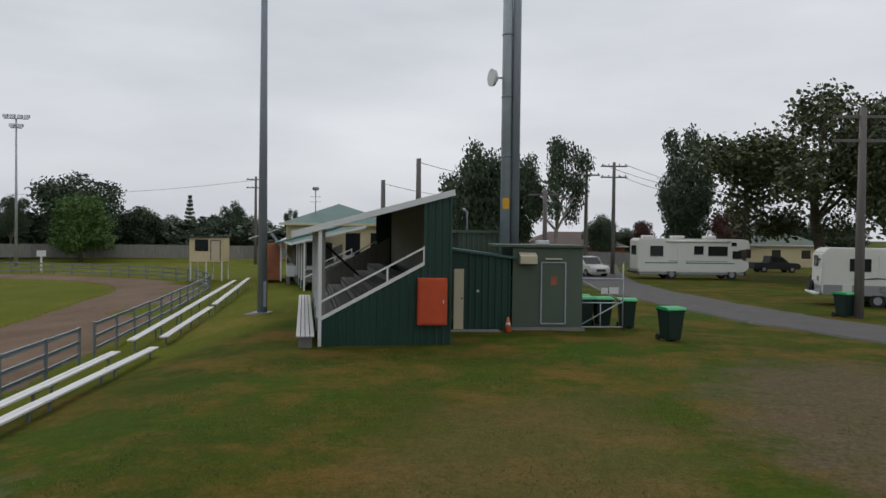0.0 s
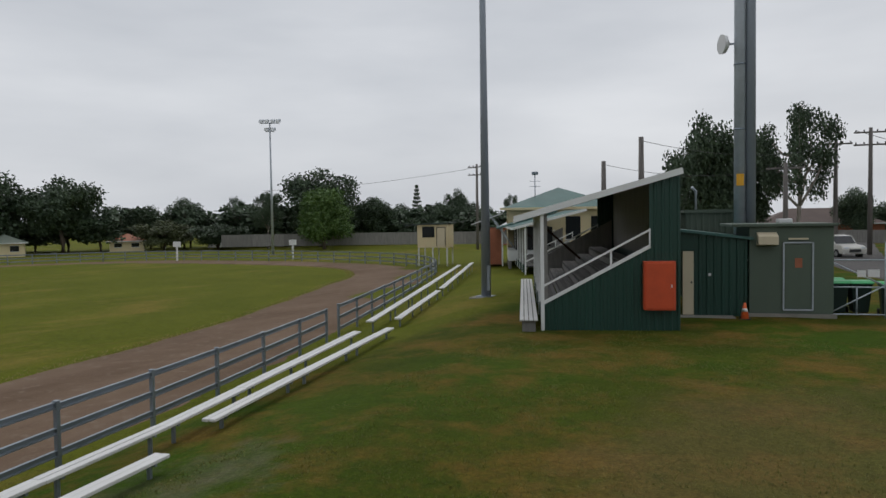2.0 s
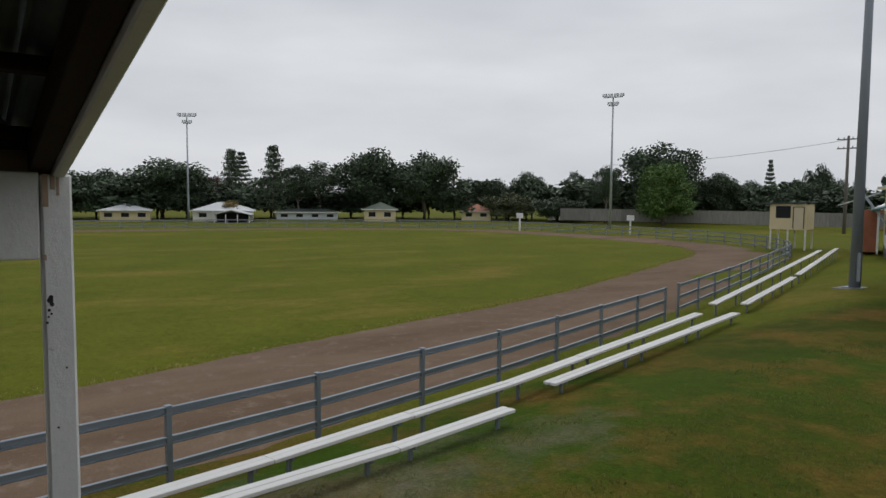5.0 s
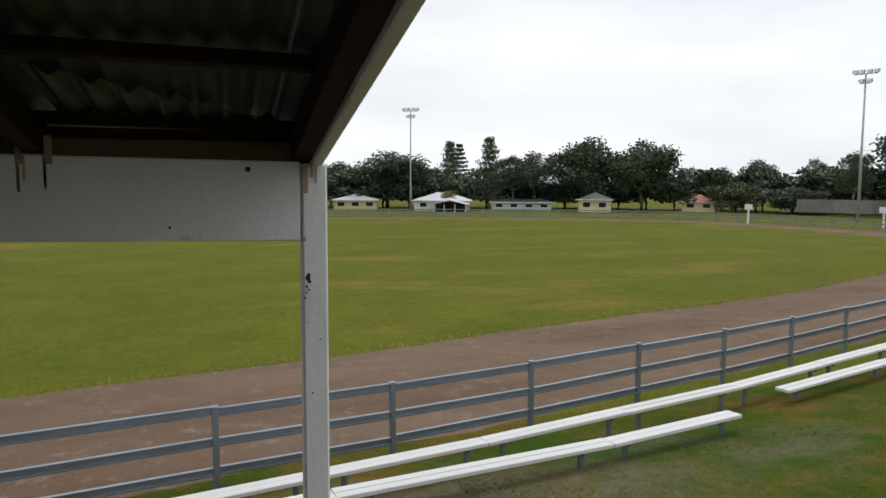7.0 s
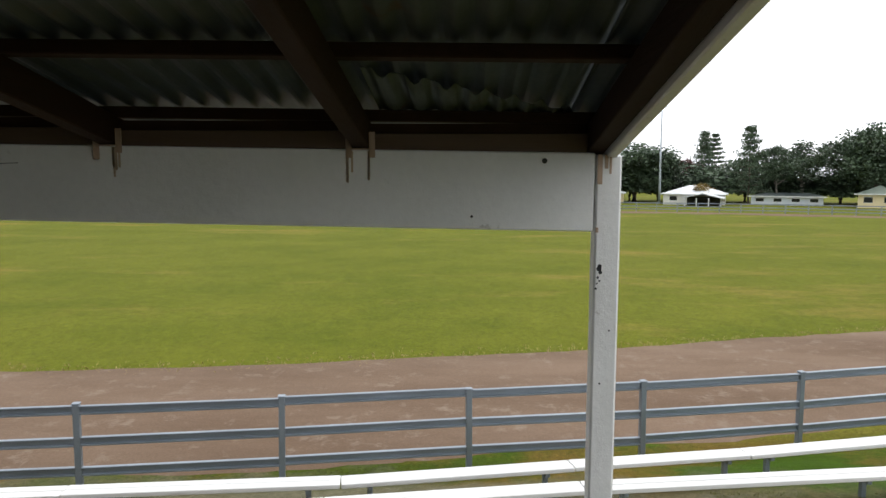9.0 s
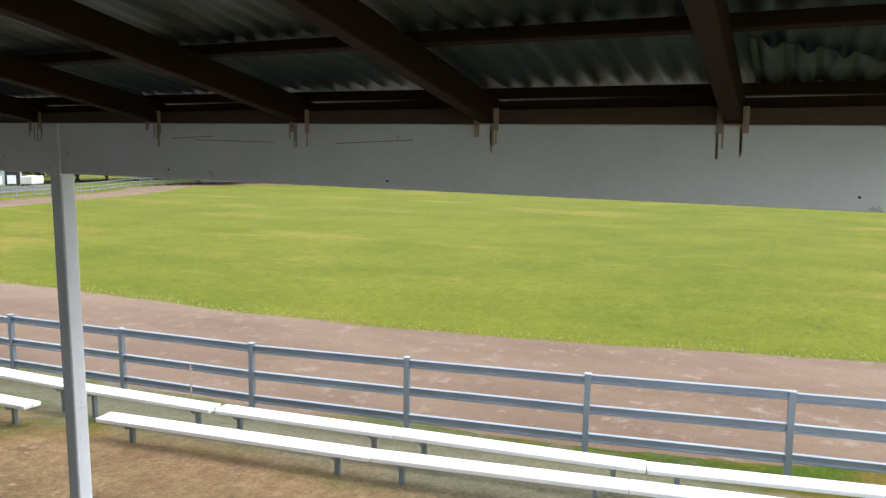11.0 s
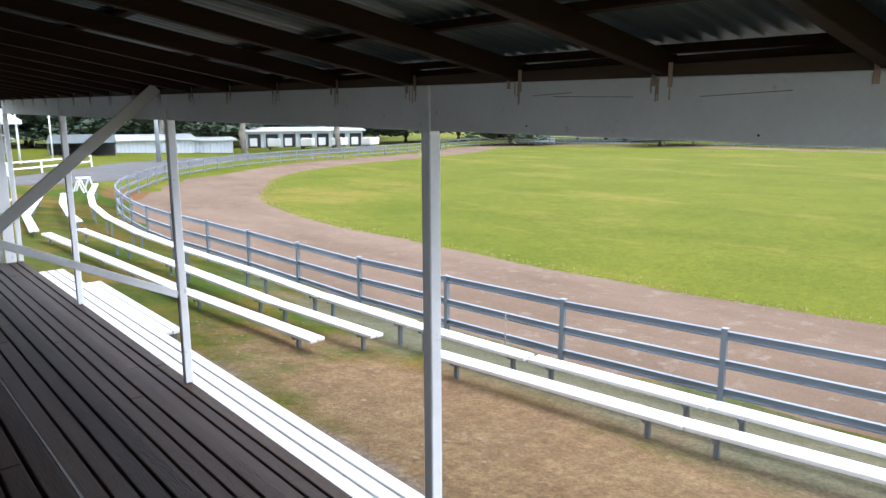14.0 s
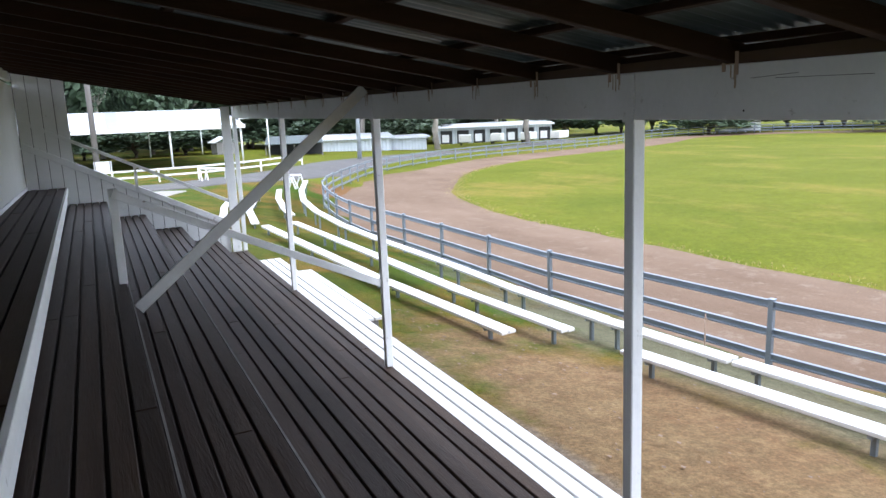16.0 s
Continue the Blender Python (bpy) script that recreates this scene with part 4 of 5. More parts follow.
# pipe gate with bins behind it
ga = thing("pipe_gate", "galvanised pipe gate with a diagonal brace", "gate", N(4.35, 23.45), 16.4)
for p, q in (((-2.4, 0.02, 0), (-2.4, 0.02, 1.85)), ((0.0, 0, 0), (0.0, 0, 1.9)), ((1.5, 0, 0.0), (1.5, 0, 2.25)), ((-2.4, 0, 0.12), (1.5, 0, 0.12)), ((-2.4, 0, 1.72), (1.5, 0, 1.72)), ((0, 0, 0.92), (1.5, 0, 0.92)), ((0.0, 0, 0.14), (1.5, 0, 0.98)), ((0.0, 0, 1.7), (1.5, 0, 0.96)), ((0.75, 0, 0.14), (0.75, 0, 0.92))):
    part("pipe", tube(B(), [p, q], 0.022, 8), GALV_PALE, ga)
part("sign", box(B(), 0.75, -0.035, 1.22, 0.98, -0.026, 1.42), PAPER, ga, "small white sign")
part("sign", box(B(), 1.03, -0.035, 1.22, 1.34, -0.026, 1.44), PAPER, ga, "small white sign")
for k in range(9):
    part("wire", tube(B(), [(-2.4, 0.0, 0.3 + 0.16 * k), (0.0, 0.0, 0.3 + 0.16 * k)], 0.004, 4), GALV_PALE, ga)
for k in range(15):
    part("wire", tube(B(), [(-2.3 + 0.16 * k, 0.0, 0.15), (-2.3 + 0.16 * k, 0.0, 1.7)], 0.004, 4), GALV_PALE, ga)


def bin_thing():
    ob = thing("wheelie_bin", "dark green plastic wheelie bin with a bright green lid", "bin", group="wheelie bins")
    bm = B()
    lo = [(-0.21, -0.24), (0.21, -0.24), (0.21, 0.22), (-0.21, 0.22)]
    hi = [(-0.28, -0.33), (0.28, -0.33), (0.28, 0.33), (-0.28, 0.33)]
    a = [bm.verts.new((x, y, 0.06)) for x, y in lo]
    b = [bm.verts.new((x, y, 0.93)) for x, y in hi]
    for i in range(4):
        bm.faces.new((a[i], a[(i + 1) % 4], b[(i + 1) % 4], b[i]))
    bm.faces.new(a[::-1]), bm.faces.new(b)
    bmesh.ops.bevel(bm, geom=[e for e in bm.edges], offset=0.025, segments=2, affect='EDGES')
    part("body", bm, BIN_GREEN, ob)
    part("rim", box(B(), -0.3, -0.35, 0.9, 0.3, 0.35, 0.945, 0.015), BIN_GREEN, ob)
    bm = B()
    prism(bm, [(-0.37, 0.95), (0.37, 0.95), (0.36, 0.99), (0.2, 1.03), (-0.25, 1.03), (-0.36, 0.98)], 'x', -0.31, 0.31)
    part("lid", bm, LID_GREEN, ob, "bright green lid")
    part("handle", tube(B(), [(-0.22, 0.4, 0.95), (0.22, 0.4, 0.95)], 0.018, 8), BIN_GREEN, ob)
    for x in (-0.26, 0.26):
        part("wheel", tube(B(), [(x - 0.03, 0.26, 0.1), (x + 0.03, 0.26, 0.1)], 0.1, 14), GREY_RUBBER, ob)
    return ob


wb = bin_thing()
spots_b = [(6.6, 21.1, 12), (6.15, 24.1, -8), (4.8, 24.6, 5), (5.45, 24.6, 2), (16.3, 28.4, 20), (4.9, 25.5, 0)]
for i, (x, y, r) in enumerate(spots_b):
    m = pose(*N(x, y, 0.01), 0, 0, r + A_N)
    if i == 0:
        wb.matrix_basis = m
    else:
        copy_thing(wb, m)

co = thing("traffic_cone", "orange plastic traffic cone on the grass", "cone", N(1.95, 22.7), 3.4)
part("base", box(B(), -0.17, -0.17, 0.0, 0.17, 0.17, 0.035, 0.01), GREY_RUBBER, co)
part("cone", tube(B(), [(0, 0, 0.03), (0, 0, 0.5)], [0.13, 0.03], 14), CONE, co)
part("band", tube(B(), [(0, 0, 0.24), (0, 0, 0.34)], [0.091, 0.07], 14), PAPER, co)

# light pole on the lawn and the pair of big poles
lp = thing("light_pole", "tall tapered grey steel light pole on a concrete pad", "light pole", N(-7.03, 28.45, -0.06), 3.4)
part("pole", tube(B(), [(0, 0, 0), (0, 0, 9), (0, 0, 19)], [0.2, 0.14, 0.09], 10), POLE_GREY, lp)
part("base_plate", box(B(), -0.32, -0.32, 0.03, 0.32, 0.32, 0.07), GALV, lp)
part("pad", box(B(), -0.55, -0.5, -0.3, 0.55, 0.5, 0.03, 0.02), CONCRETE, lp)
part("hatch", box(B(), 0.14, -0.24, 0.3, 0.26, -0.12, 1.3), POLE_GREY, lp)
bp = thing("mast", "pair of tall steel monopoles strapped together with a dish", "mast", N(2.42, 26.6), 3.4)
part("pole", tube(B(), [(-0.13, 0, -0.3), (-0.13, 0, 22)], [0.2, 0.17], 12), GALV_PALE, bp)
part("pole", tube(B(), [(0.21, 0.05, -0.3), (0.21, 0.05, 22)], [0.17, 0.14], 12), POLE_GREY, bp)
part("sign", box(B(), -0.22, -0.24, 4.1, 0.02, -0.225, 4.5), YELLOW, bp, "yellow warning plate")
for z in (6, 8.2, 10.5, 12):
    part("strap", tube(B(), [(-0.13, 0, z), (-0.13, 0, z + 0.06)], 0.205, 12), GALV, bp)
di = part("dish", tube(B(), [(-0.72, -0.12, 8.95), (-0.6, -0.05, 8.95), (-0.5, 0, 8.95)], [0.33, 0.3, 0.12], 18), PAPER, bp, "small round white dish")
part("bracket", bar(B(), (-0.5, 0, 8.95), (-0.15, 0, 8.95), 0.05, 0.06), GALV, di)


def power_pole(at, turn, h, arms=1, label="weathered timber power pole with a crossarm"):
    ob = thing("power_pole", label, "power pole", at, turn, group="power poles")
    part("pole", tube(B(), [(0, 0, -0.3), (0, 0, h * 0.5), (0, 0, h)], [0.19, 0.165, 0.13], 9), POLE_WOOD, ob)
    for k in range(arms):
        z = h - 0.35 - 0.95 * k
        arm = part("crossarm", box(B(), -1.15, -0.05, z - 0.06, 1.15, 0.06, z + 0.06), POLE_WOOD, ob)
        for x in (-1.0, -0.45, 0.45, 1.0):
            part("insulator", tube(B(), [(x, 0, z + 0.06), (x, 0, z + 0.2)], [0.04, 0.055], 7), DARK, arm)
    return ob


power_pole(N(16.7, 28.1), 9.4, 8.4, 2)
power_pole(N(16.0, 62.0), 11.4, 9.8, 2)
power_pole(N(13.6, 62.0), 11.4, 9.0, 1)
power_pole(N(7.9, 50), 3.4, 6.5, 1)
power_pole(N(-0.95, 40), 3.4, 7.4, 0, "plain timber power pole")
power_pole(N(-3.1, 44), 3.4, 6.5, 0, "plain timber power pole")
power_pole(N(-20.0, 85), 3.4, 10.0, 2)
power_pole(N(29.0, 65), 13.4, 7.5, 1)


def cable(a, b, sag=0.5, r=0.015):
    ob = tagged(new("cable"), "thin black overhead cable", "cable", "overhead cables")
    a, b = Vector(a), Vector(b)
    pts = [a.lerp(b, t / 12) - Vector((0, 0, sag * 4 * (t / 12) * (1 - t / 12))) for t in range(13)]
    part("wire", tube(B(), pts, r, 5), CABLE, ob)


for dx, dz in ((-1, 0), (1, 0), (0.4, -0.95)):
    cable(N(16.0 + dx, 62, 9.6 + dz), N(29 + dx, 65, 7.3 + dz), 0.5, 0.02)
    cable(N(16.7 + dx, 28.1, 8.2 + dz), N(29 + dx, 65, 7.2 + dz), 0.9)
cable(N(-0.95, 40, 7.2), N(13.6, 62, 8.6), 0.8)
cable(N(-3.1, 44, 6.3), N(7.9, 50, 6.2), 0.6)
cable(N(-20.0, 85, 9.6), N(-60.0, 105, 8.6), 0.6, 0.02)


# ---- vehicles ----
def wheel(parent, x, y, r, w):
    ty = part("wheel", tube(B(), [(x, y - w / 2, r), (x, y + w / 2, r)], r, 20), GREY_RUBBER, parent)
    part("rim", tube(B(), [(x, y - w / 2 - 0.015, r), (x, y + w / 2 + 0.015, r)], r * 0.55, 14), GREYSKIRT, ty)


def motorhome(at, turn):
    ob = thing("motorhome", "cream-white motorhome with a green stripe, parked on grass", "motorhome", at, turn)
    ob.matrix_basis = ob.matrix_basis @ Matrix.Diagonal((0.93, 1, 1.06, 1))
    L = 9.5
    prof = [(0.1, 0.55), (8.1, 0.55), (9.1, 0.6), (9.45, 0.95), (9.4, 1.35), (8.85, 1.5), (8.5, 2.2), (9.5, 2.35), (9.4, 2.95), (8.8, 3.05), (0.2, 3.05), (0.0, 2.9), (0.0, 0.8)]
    bm = B()
    prism(bm, prof, 'y', -1.2, 1.2)
    bmesh.ops.bevel(bm, geom=[e for e in bm.edges], offset=0.05, segments=2, affect='EDGES')
    body = part("body", bm, VAN_WHITE, ob)
    for x0, x1, z0, z1 in ((1.05, 2.15, 1.75, 2.5), (4.75, 5.55, 1.9, 2.5), (5.95, 7.6, 1.8, 2.5), (8.0, 8.75, 1.6, 2.15), (7.9, 8.35, 2.55, 2.8)):
        w = part("window", box(B(), x0, -1.235, z0, x1, -1.195, z1, 0.02), WINDOW, body, "dark tinted window")
        part("frame", box(B(), x0 - 0.05, -1.222, z0 - 0.05, x1 + 0.05, -1.198, z0 - 0.005), GREYSKIRT, w)
    part("rear_window", box(B(), -0.02, -0.7, 1.8, 0.015, 0.7, 2.5, 0.01), WINDOW, body)
    part("windscreen", prism(B(), [(8.92, 1.52), (8.6, 2.18), (8.66, 2.2), (8.97, 1.55)], 'y', -1.0, 1.0), WINDOW, body)
    part("stripe", box(B(), 0.6, -1.214, 1.2, 8.2, -1.2, 1.28), VAN_GREEN, body, "thin green stripe")
    part("stripe", box(B(), 2.6, -1.214, 1.36, 7.6, -1.2, 1.4), VAN_GREEN, body)
    part("skirt", box(B(), 0.2, -1.18, 0.38, 9.0, 1.18, 0.55), GREYSKIRT, ob)
    part("door", box(B(), 3.35, -1.222, 0.8, 4.05, -1.2, 2.6, 0.015), VAN_WHITE, ob)
    part("awning", tube(B(), [(2.4, -1.25, 2.85), (7.8, -1.25, 2.85)], 0.08, 8), VAN_WHITE, ob)
    for x0, x1 in ((0.7, 1.6), (3.2, 4.2), (6.0, 6.9)):
        part("roof_unit", box(B(), x0, -0.5, 3.05, x1, 0.5, 3.27, 0.06), VAN_WHITE, ob)
    for x in (2.9, 8.0):
        for y in (-1.05, 1.05):
            wheel(ob, x, y, 0.4, 0.26)
    part("bumper", box(B(), -0.25, -1.1, 0.45, 0.0, 1.1, 0.62, 0.03), DARK, ob)
    return ob


motorhome(N(16.4, 57.2, 0.0), 12.4)


def caravan(at, turn):
    ob = thing("caravan", "white touring caravan with grey lower panels, parked", "caravan", at, turn)
    prof = [(0.0, 0.75), (0.15, 0.55), (5.6, 0.55), (5.75, 0.75), (5.75, 2.6), (5.55, 2.8), (0.35, 2.8), (0.05, 2.55)]
    bm = B()
    prism(bm, prof, 'y', -1.2, 1.2)
    bmesh.ops.bevel(bm, geom=[e for e in bm.edges], offset=0.06, segments=2, affect='EDGES')
    b = part("body", bm, VAN_WHITE, ob)
    for x0, x1, z0, z1 in ((1.2, 2.1, 1.7, 2.3), (3.6, 4.6, 1.6, 2.3)):
        part("window", box(B(), x0, -1.235, z0, x1, -1.195, z1, 0.02), WINDOW, b)
    part("end_window", box(B(), -0.02, -0.3, 1.9, 0.02, 0.5, 2.4, 0.01), WINDOW, b)
    part("door", box(B(), 2.4, -1.225, 0.7, 3.1, -1.2, 2.45, 0.015), VAN_WHITE, b)
    part("lower_panel", box(B(), 0.1, -1.225, 0.6, 5.65, -1.198, 1.05), GREYSKIRT, b, "grey lower panel")
    part("rear_panel", box(B(), -0.012, -1.1, 0.62, 0.02, 1.1, 1.0), GREYSKIRT, b)
    part("writing_bar", box(B(), -0.014, -0.8, 2.2, 0.03, -0.35, 2.27), DARK, b)
    part("decal", prism(B(), [(1.2, 1.3), (2.3, 1.42), (3.9, 1.35), (2.3, 1.36)], 'y', -1.228, -1.2), DARK, b, "dark swoosh decal")
    part("decal", box(B(), -0.014, -0.6, 1.2, 0.03, -0.2, 1.42), GREYSKIRT, b)
    part("spare_wheel", tube(B(), [(-0.22, 0.7, 0.85), (-0.02, 0.7, 0.85)], 0.33, 18), GREY_RUBBER, ob)
    part("bumper", box(B(), -0.3, -1.1, 0.55, -0.05, 1.1, 0.66, 0.02), PAPER, ob)
    for x in (2.4, 3.2):
        for y in (-1.1, 1.1):
            wheel(ob, x, y, 0.34, 0.2)
    part("hatch", box(B(), 0.9, -1.24, 0.75, 1.3, -1.21, 1.1, 0.02), VAN_WHITE, b)
    return ob


caravan(N(18.6, 34.6, 0.0), -4.6)


def car(at, turn, material, label):
    ob = thing("car", label, "car", at, turn, group="parked cars")
    bm = B()
    prism(bm, [(0, 0.35), (4.6, 0.35), (4.7, 0.75), (4.4, 0.95), (3.4, 1.02), (2.7, 1.62), (1.6, 1.68), (1.5, 1.0), (0.0, 1.0)], 'y', -0.85, 0.85)
    bmesh.ops.bevel(bm, geom=[e for e in bm.edges], offset=0.06, segments=2, affect='EDGES')
    b = part("body", bm, material, ob)
    part("windscreen", prism(B(), [(3.36, 1.06), (2.75, 1.55), (2.8, 1.6), (3.44, 1.08)], 'y', -0.7, 0.7), WINDOW, b)
    for s in (-1, 1):
        part("side_window", prism(B(), [(1.75, 1.1), (3.1, 1.1), (2.65, 1.52), (1.75, 1.56)], 'y', s * 0.87 - 0.01, s * 0.87 + 0.01), WINDOW, b)
        part("headlight", box(B(), 4.6, s * 0.6 - 0.15, 0.72, 4.69, s * 0.6 + 0.15, 0.86, 0.02), LAMP_GLASS, b)
    part("grille", box(B(), 4.66, -0.4, 0.5, 4.72, 0.4, 0.7), DARK, b)
    for x in (0.9, 3.75):
        for y in (-0.78, 0.78):
            wheel(ob, x, y, 0.34, 0.22)
    return ob


car(N(12.7, 62, 0), -61.6, VAN_WHITE, "white utility parked beside the lane")
car(N(10.6, 68, 0), -56.6, VAN_WHITE, "white van-like utility parked beside the lane")
car(N(33, 72, 0), 13.4, DARK, "dark car parked by the far houses")


# ---- buildings ----
def house(at, turn, w, d, h, roof_h, wall, roof, label, windows=3, eave=0.45, gable=False):
    """A low house: walls, hip or gable roof, windows with frames, door."""
    ob = thing("house", label, "house", at, turn)
    wl_ = part("wall", box(B(), 0, 0, -0.3, w, d, h), wall, ob)
    bm = B()
    e = eave
    c = [bm.verts.new(p) for p in ((-e, -e, h), (w + e, -e, h), (w + e, d + e, h), (-e, d + e, h))]
    ins = 0.01 if gable else d / 2
    r = [bm.verts.new((-e + ins, d / 2, h + roof_h)), bm.verts.new((w + e - ins, d / 2, h + roof_h))]
    bm.faces.new((c[0], c[1], r[1], r[0])), bm.faces.new((c[2], c[3], r[0], r[1])), bm.faces.new((c[1], c[2], r[1])), bm.faces.new((c[3], c[0], r[0])), bm.faces.new(c[::-1])
    part("roof", bm, roof, ob)
    part("gutter", box(B(), -e, -e - 0.08, h - 0.1, w + e, -e, h + 0.04), WHITE, ob)
    for i in range(windows):
        x = w * (i + 0.5) / windows
        win = part("window", box(B(), x - 0.55, -0.03, h * 0.38, x + 0.55, 0.02, h * 0.8), WINDOW, wl_)
        for zz in (h * 0.38, h * 0.8):
            part("frame", box(B(), x - 0.6, -0.045, zz - 0.03, x + 0.6, 0.0, zz + 0.03), WHITE, win)
    return ob


# cream hall with a green hip roof, verandah and red-brick end
ha = thing("hall", "cream weatherboard hall with a green hip roof and verandah", "hall", N(-9.9, 50.0), 25.4)
hw = part("wall", box(B(), 0, 4, 0, 8.2, 13, 3.95), CREAM, ha)
for k in range(15):
    part("weatherboard", box(B(), -0.03, 3.95, 0.5 + 0.22 * k, 8.23, 3.998, 0.7 + 0.22 * k), CREAM, hw)
bm = B()
c = [bm.verts.new(p) for p in ((-0.6, 3.4, 3.95), (8.8, 3.4, 3.95), (8.8, 13.6, 3.95), (-0.6, 13.6, 3.95))]
r = [bm.verts.new((4.1, 8.0, 5.65)), bm.verts.new((4.1, 9.4, 5.65))]
bm.faces.new((c[0], c[1], r[0])), bm.faces.new((c[1], c[2], r[1], r[0])), bm.faces.new((c[2], c[3], r[1])), bm.faces.new((c[3], c[0], r[0], r[1])), bm.faces.new(c[::-1])
part("roof", bm, GREEN_ROOF, ha, "green corrugated hip roof")
part("fascia", box(B(), -0.62, 3.33, 3.83, 8.82, 3.398, 4.01), CREAM, ha)
for x in (4.3, 6.2):
    wd = part("window", box(B(), x, 3.9, 1.6, x + 1.1, 3.94, 3.3), WINDOW, hw)
    part("frame", box(B(), x - 0.08, 3.88, 1.52, x + 1.18, 3.93, 1.598), WHITE, wd)
vr = part("verandah_roof", prism(B(), [(-0.9, 2.5), (3.2, 3.6), (3.2, 3.7), (-0.9, 2.6)], 'y', -2.2, 3.9), GREEN_ROOF, ha, "green verandah roof")
part("verandah_wall", box(B(), -0.1, -1.9, 0.35, 3.0, 3.9, 1.05), WHITE, ha, "white panelled verandah front")
# solid near-black block: the shade under the verandah, given as colour
part("verandah_shade", box(B(), 0.4, -1.5, 1.06, 2.9, 3.8, 2.6), DARK, ha, "shaded verandah opening")
for y in np.arange(-1.8, 3.9, 0.7):
    part("stump", box(B(), -0.1, y, -0.2, 0.1, y + 0.15, 0.345), GREY_TIMBER, ha)
for y in (-1.7, 1.0, 3.6):
    part("verandah_post", bar(B(), (-0.5, y, 0.0), (-0.5, y, 2.55), 0.1, 0.1, up=(0, 1, 0)), WHITE, ha)
for y, z in ((-2.0, 4.2), (1.2, 4.4)):
    part("prop", bar(B(), (-1.9, y, z), (0.3, y, 1.2), 0.06, 0.06), GALV_PALE, ha)
part("brick_end", box(B(), -1.7, 3.0, -0.2, -0.5, 8.5, 2.5), BRICK_ORANGE, ha, "orange brick end wall")
part("awning", prism(B(), [(-2.8, 2.75), (-0.4, 3.6), (-0.4, 3.68), (-2.8, 2.83)], 'y', 4.0, 9.0), ROOF_PALE, ha)
an = thing("antenna", "thin television antenna on a mast above the hall", "antenna", N(-8.9, 56, 4.5), 23.4)
part("mast", tube(B(), [(0, 0, -0.8), (0, 0, 2.1)], 0.035, 6), GALV, an)
part("head", box(B(), -0.25, -0.2, 2.1, 0.25, 0.2, 2.35, 0.05), GALV, an)
for z in (1.2, 1.6):
    part("rod", bar(B(), (-0.4, 0, z), (0.4, 0, z), 0.03, 0.03), GALV, an)

# judges' box on stilts
jb = thing("judges_box", "small cream box on timber stilts with a flat roof", "hut", N(-19.3, 58.4, -0.3), 16.4)
jb.matrix_basis = jb.matrix_basis @ Matrix.Diagonal((0.88, 0.88, 0.88, 1))
jw = part("wall", box(B(), 0, 0, 1.35, 3.0, 2.6, 3.55), CREAM, jb)
part("opening", box(B(), 0.5, -0.02, 2.35, 1.7, 0.02, 3.4), WINDOW, jw)
part("opening", box(B(), -0.02, 0.2, 2.4, 0.02, 2.4, 3.4), WINDOW, jw)
part("door", box(B(), 1.95, -0.03, 1.5, 2.75, 0.02, 3.3), CREAM_DOOR, jw)
for a, b in (((1.93, 1.48), (1.93, 3.32)), ((2.77, 1.48), (2.77, 3.32)), ((1.93, 3.32), (2.77, 3.32))):
    part("frame", bar(B(), (a[0], -0.03, a[1]), (b[0], -0.03, b[1]), 0.05, 0.06, up=(1, 0, 0) if a[0] == b[0] else (0, 0, 1)), DARK, jw)
part("roof", prism(B(), [(-1.2, 3.5), (3.2, 3.7), (3.2, 3.8), (-1.2, 3.6)], 'y', -0.25, 2.9), IRON, jb)
for x in (0.1, 1.5, 2.9):
    for y in (0.1, 2.5):
        part("stilt", bar(B(), (x, y, -0.4), (x, y, 1.35), 0.12, 0.12, up=(0, 1, 0)), WORN_WHITE, jb)

house(N(38, 88), 11.4, 11, 8, 2.7, 2.0, CREAM, KIOSK_GREEN, "low cream house with a pale green roof")
house(N(47, 62), 3.4, 12, 8, 2.6, 1.8, CREAM, CREAM, "low house with a sandy roof behind the trees")
house(N(14, 100), 13.4, 14, 9, 2.2, 2.0, BRICK_ORANGE, ROOF_BROWN, "brown brick house beyond the lane")


def floodlight(at, h, turn):
    ob = thing("floodlight_mast", "slender grey floodlight mast with six lamps", "floodlight", at, turn, group="floodlight masts")
    part("mast", tube(B(), [(0, 0, -0.3), (0, 0, h)], [0.2, 0.09], 9), GALV_PALE, ob)
    part("crossbar", box(B(), -1.3, -0.05, h - 0.1, 1.3, 0.05, h), GALV, ob)
    part("crossbar", box(B(), -0.6, -0.05, h - 1.2, 0.6, 0.05, h - 1.1), GALV, ob)
    for x, z in ((-1.15, h), (-0.4, h), (0.4, h), (1.15, h), (-0.45, h - 1.1), (0.45, h - 1.1)):
        la = part("lamp", prism(B(), [(-0.25, z), (0.3, z + 0.1), (0.25, z + 0.5), (-0.2, z + 0.4)], 'x', x - 0.27, x + 0.27), GALV, ob)
        part("lens", prism(B(), [(-0.28, z + 0.02), (-0.24, z + 0.02), (-0.2, z + 0.38), (-0.24, z + 0.38)], 'x', x - 0.24, x + 0.24), LAMP_GLASS, la)
    return ob


floodlight(N(-49.0, 87.7, -0.7), 17.5, 28)
floodlight(N(-106.5, 57.9, -0.8), 16.3, 63)
sb = thing("marker_post", "short white post with a square plate by the track", "marker", N(-52, 71, -0.85), 23.4, group="marker posts")
part("post", box(B(), -0.08, -0.08, 0, 0.08, 0.08, 1.6), WHITE, sb)
part("plate", box(B(), -0.4, -0.12, 1.6, 0.4, 0.12, 2.2), WHITE, sb)
copy_thing(sb, pose(*N(-39, 74, -0.85), 0, 0, 23))


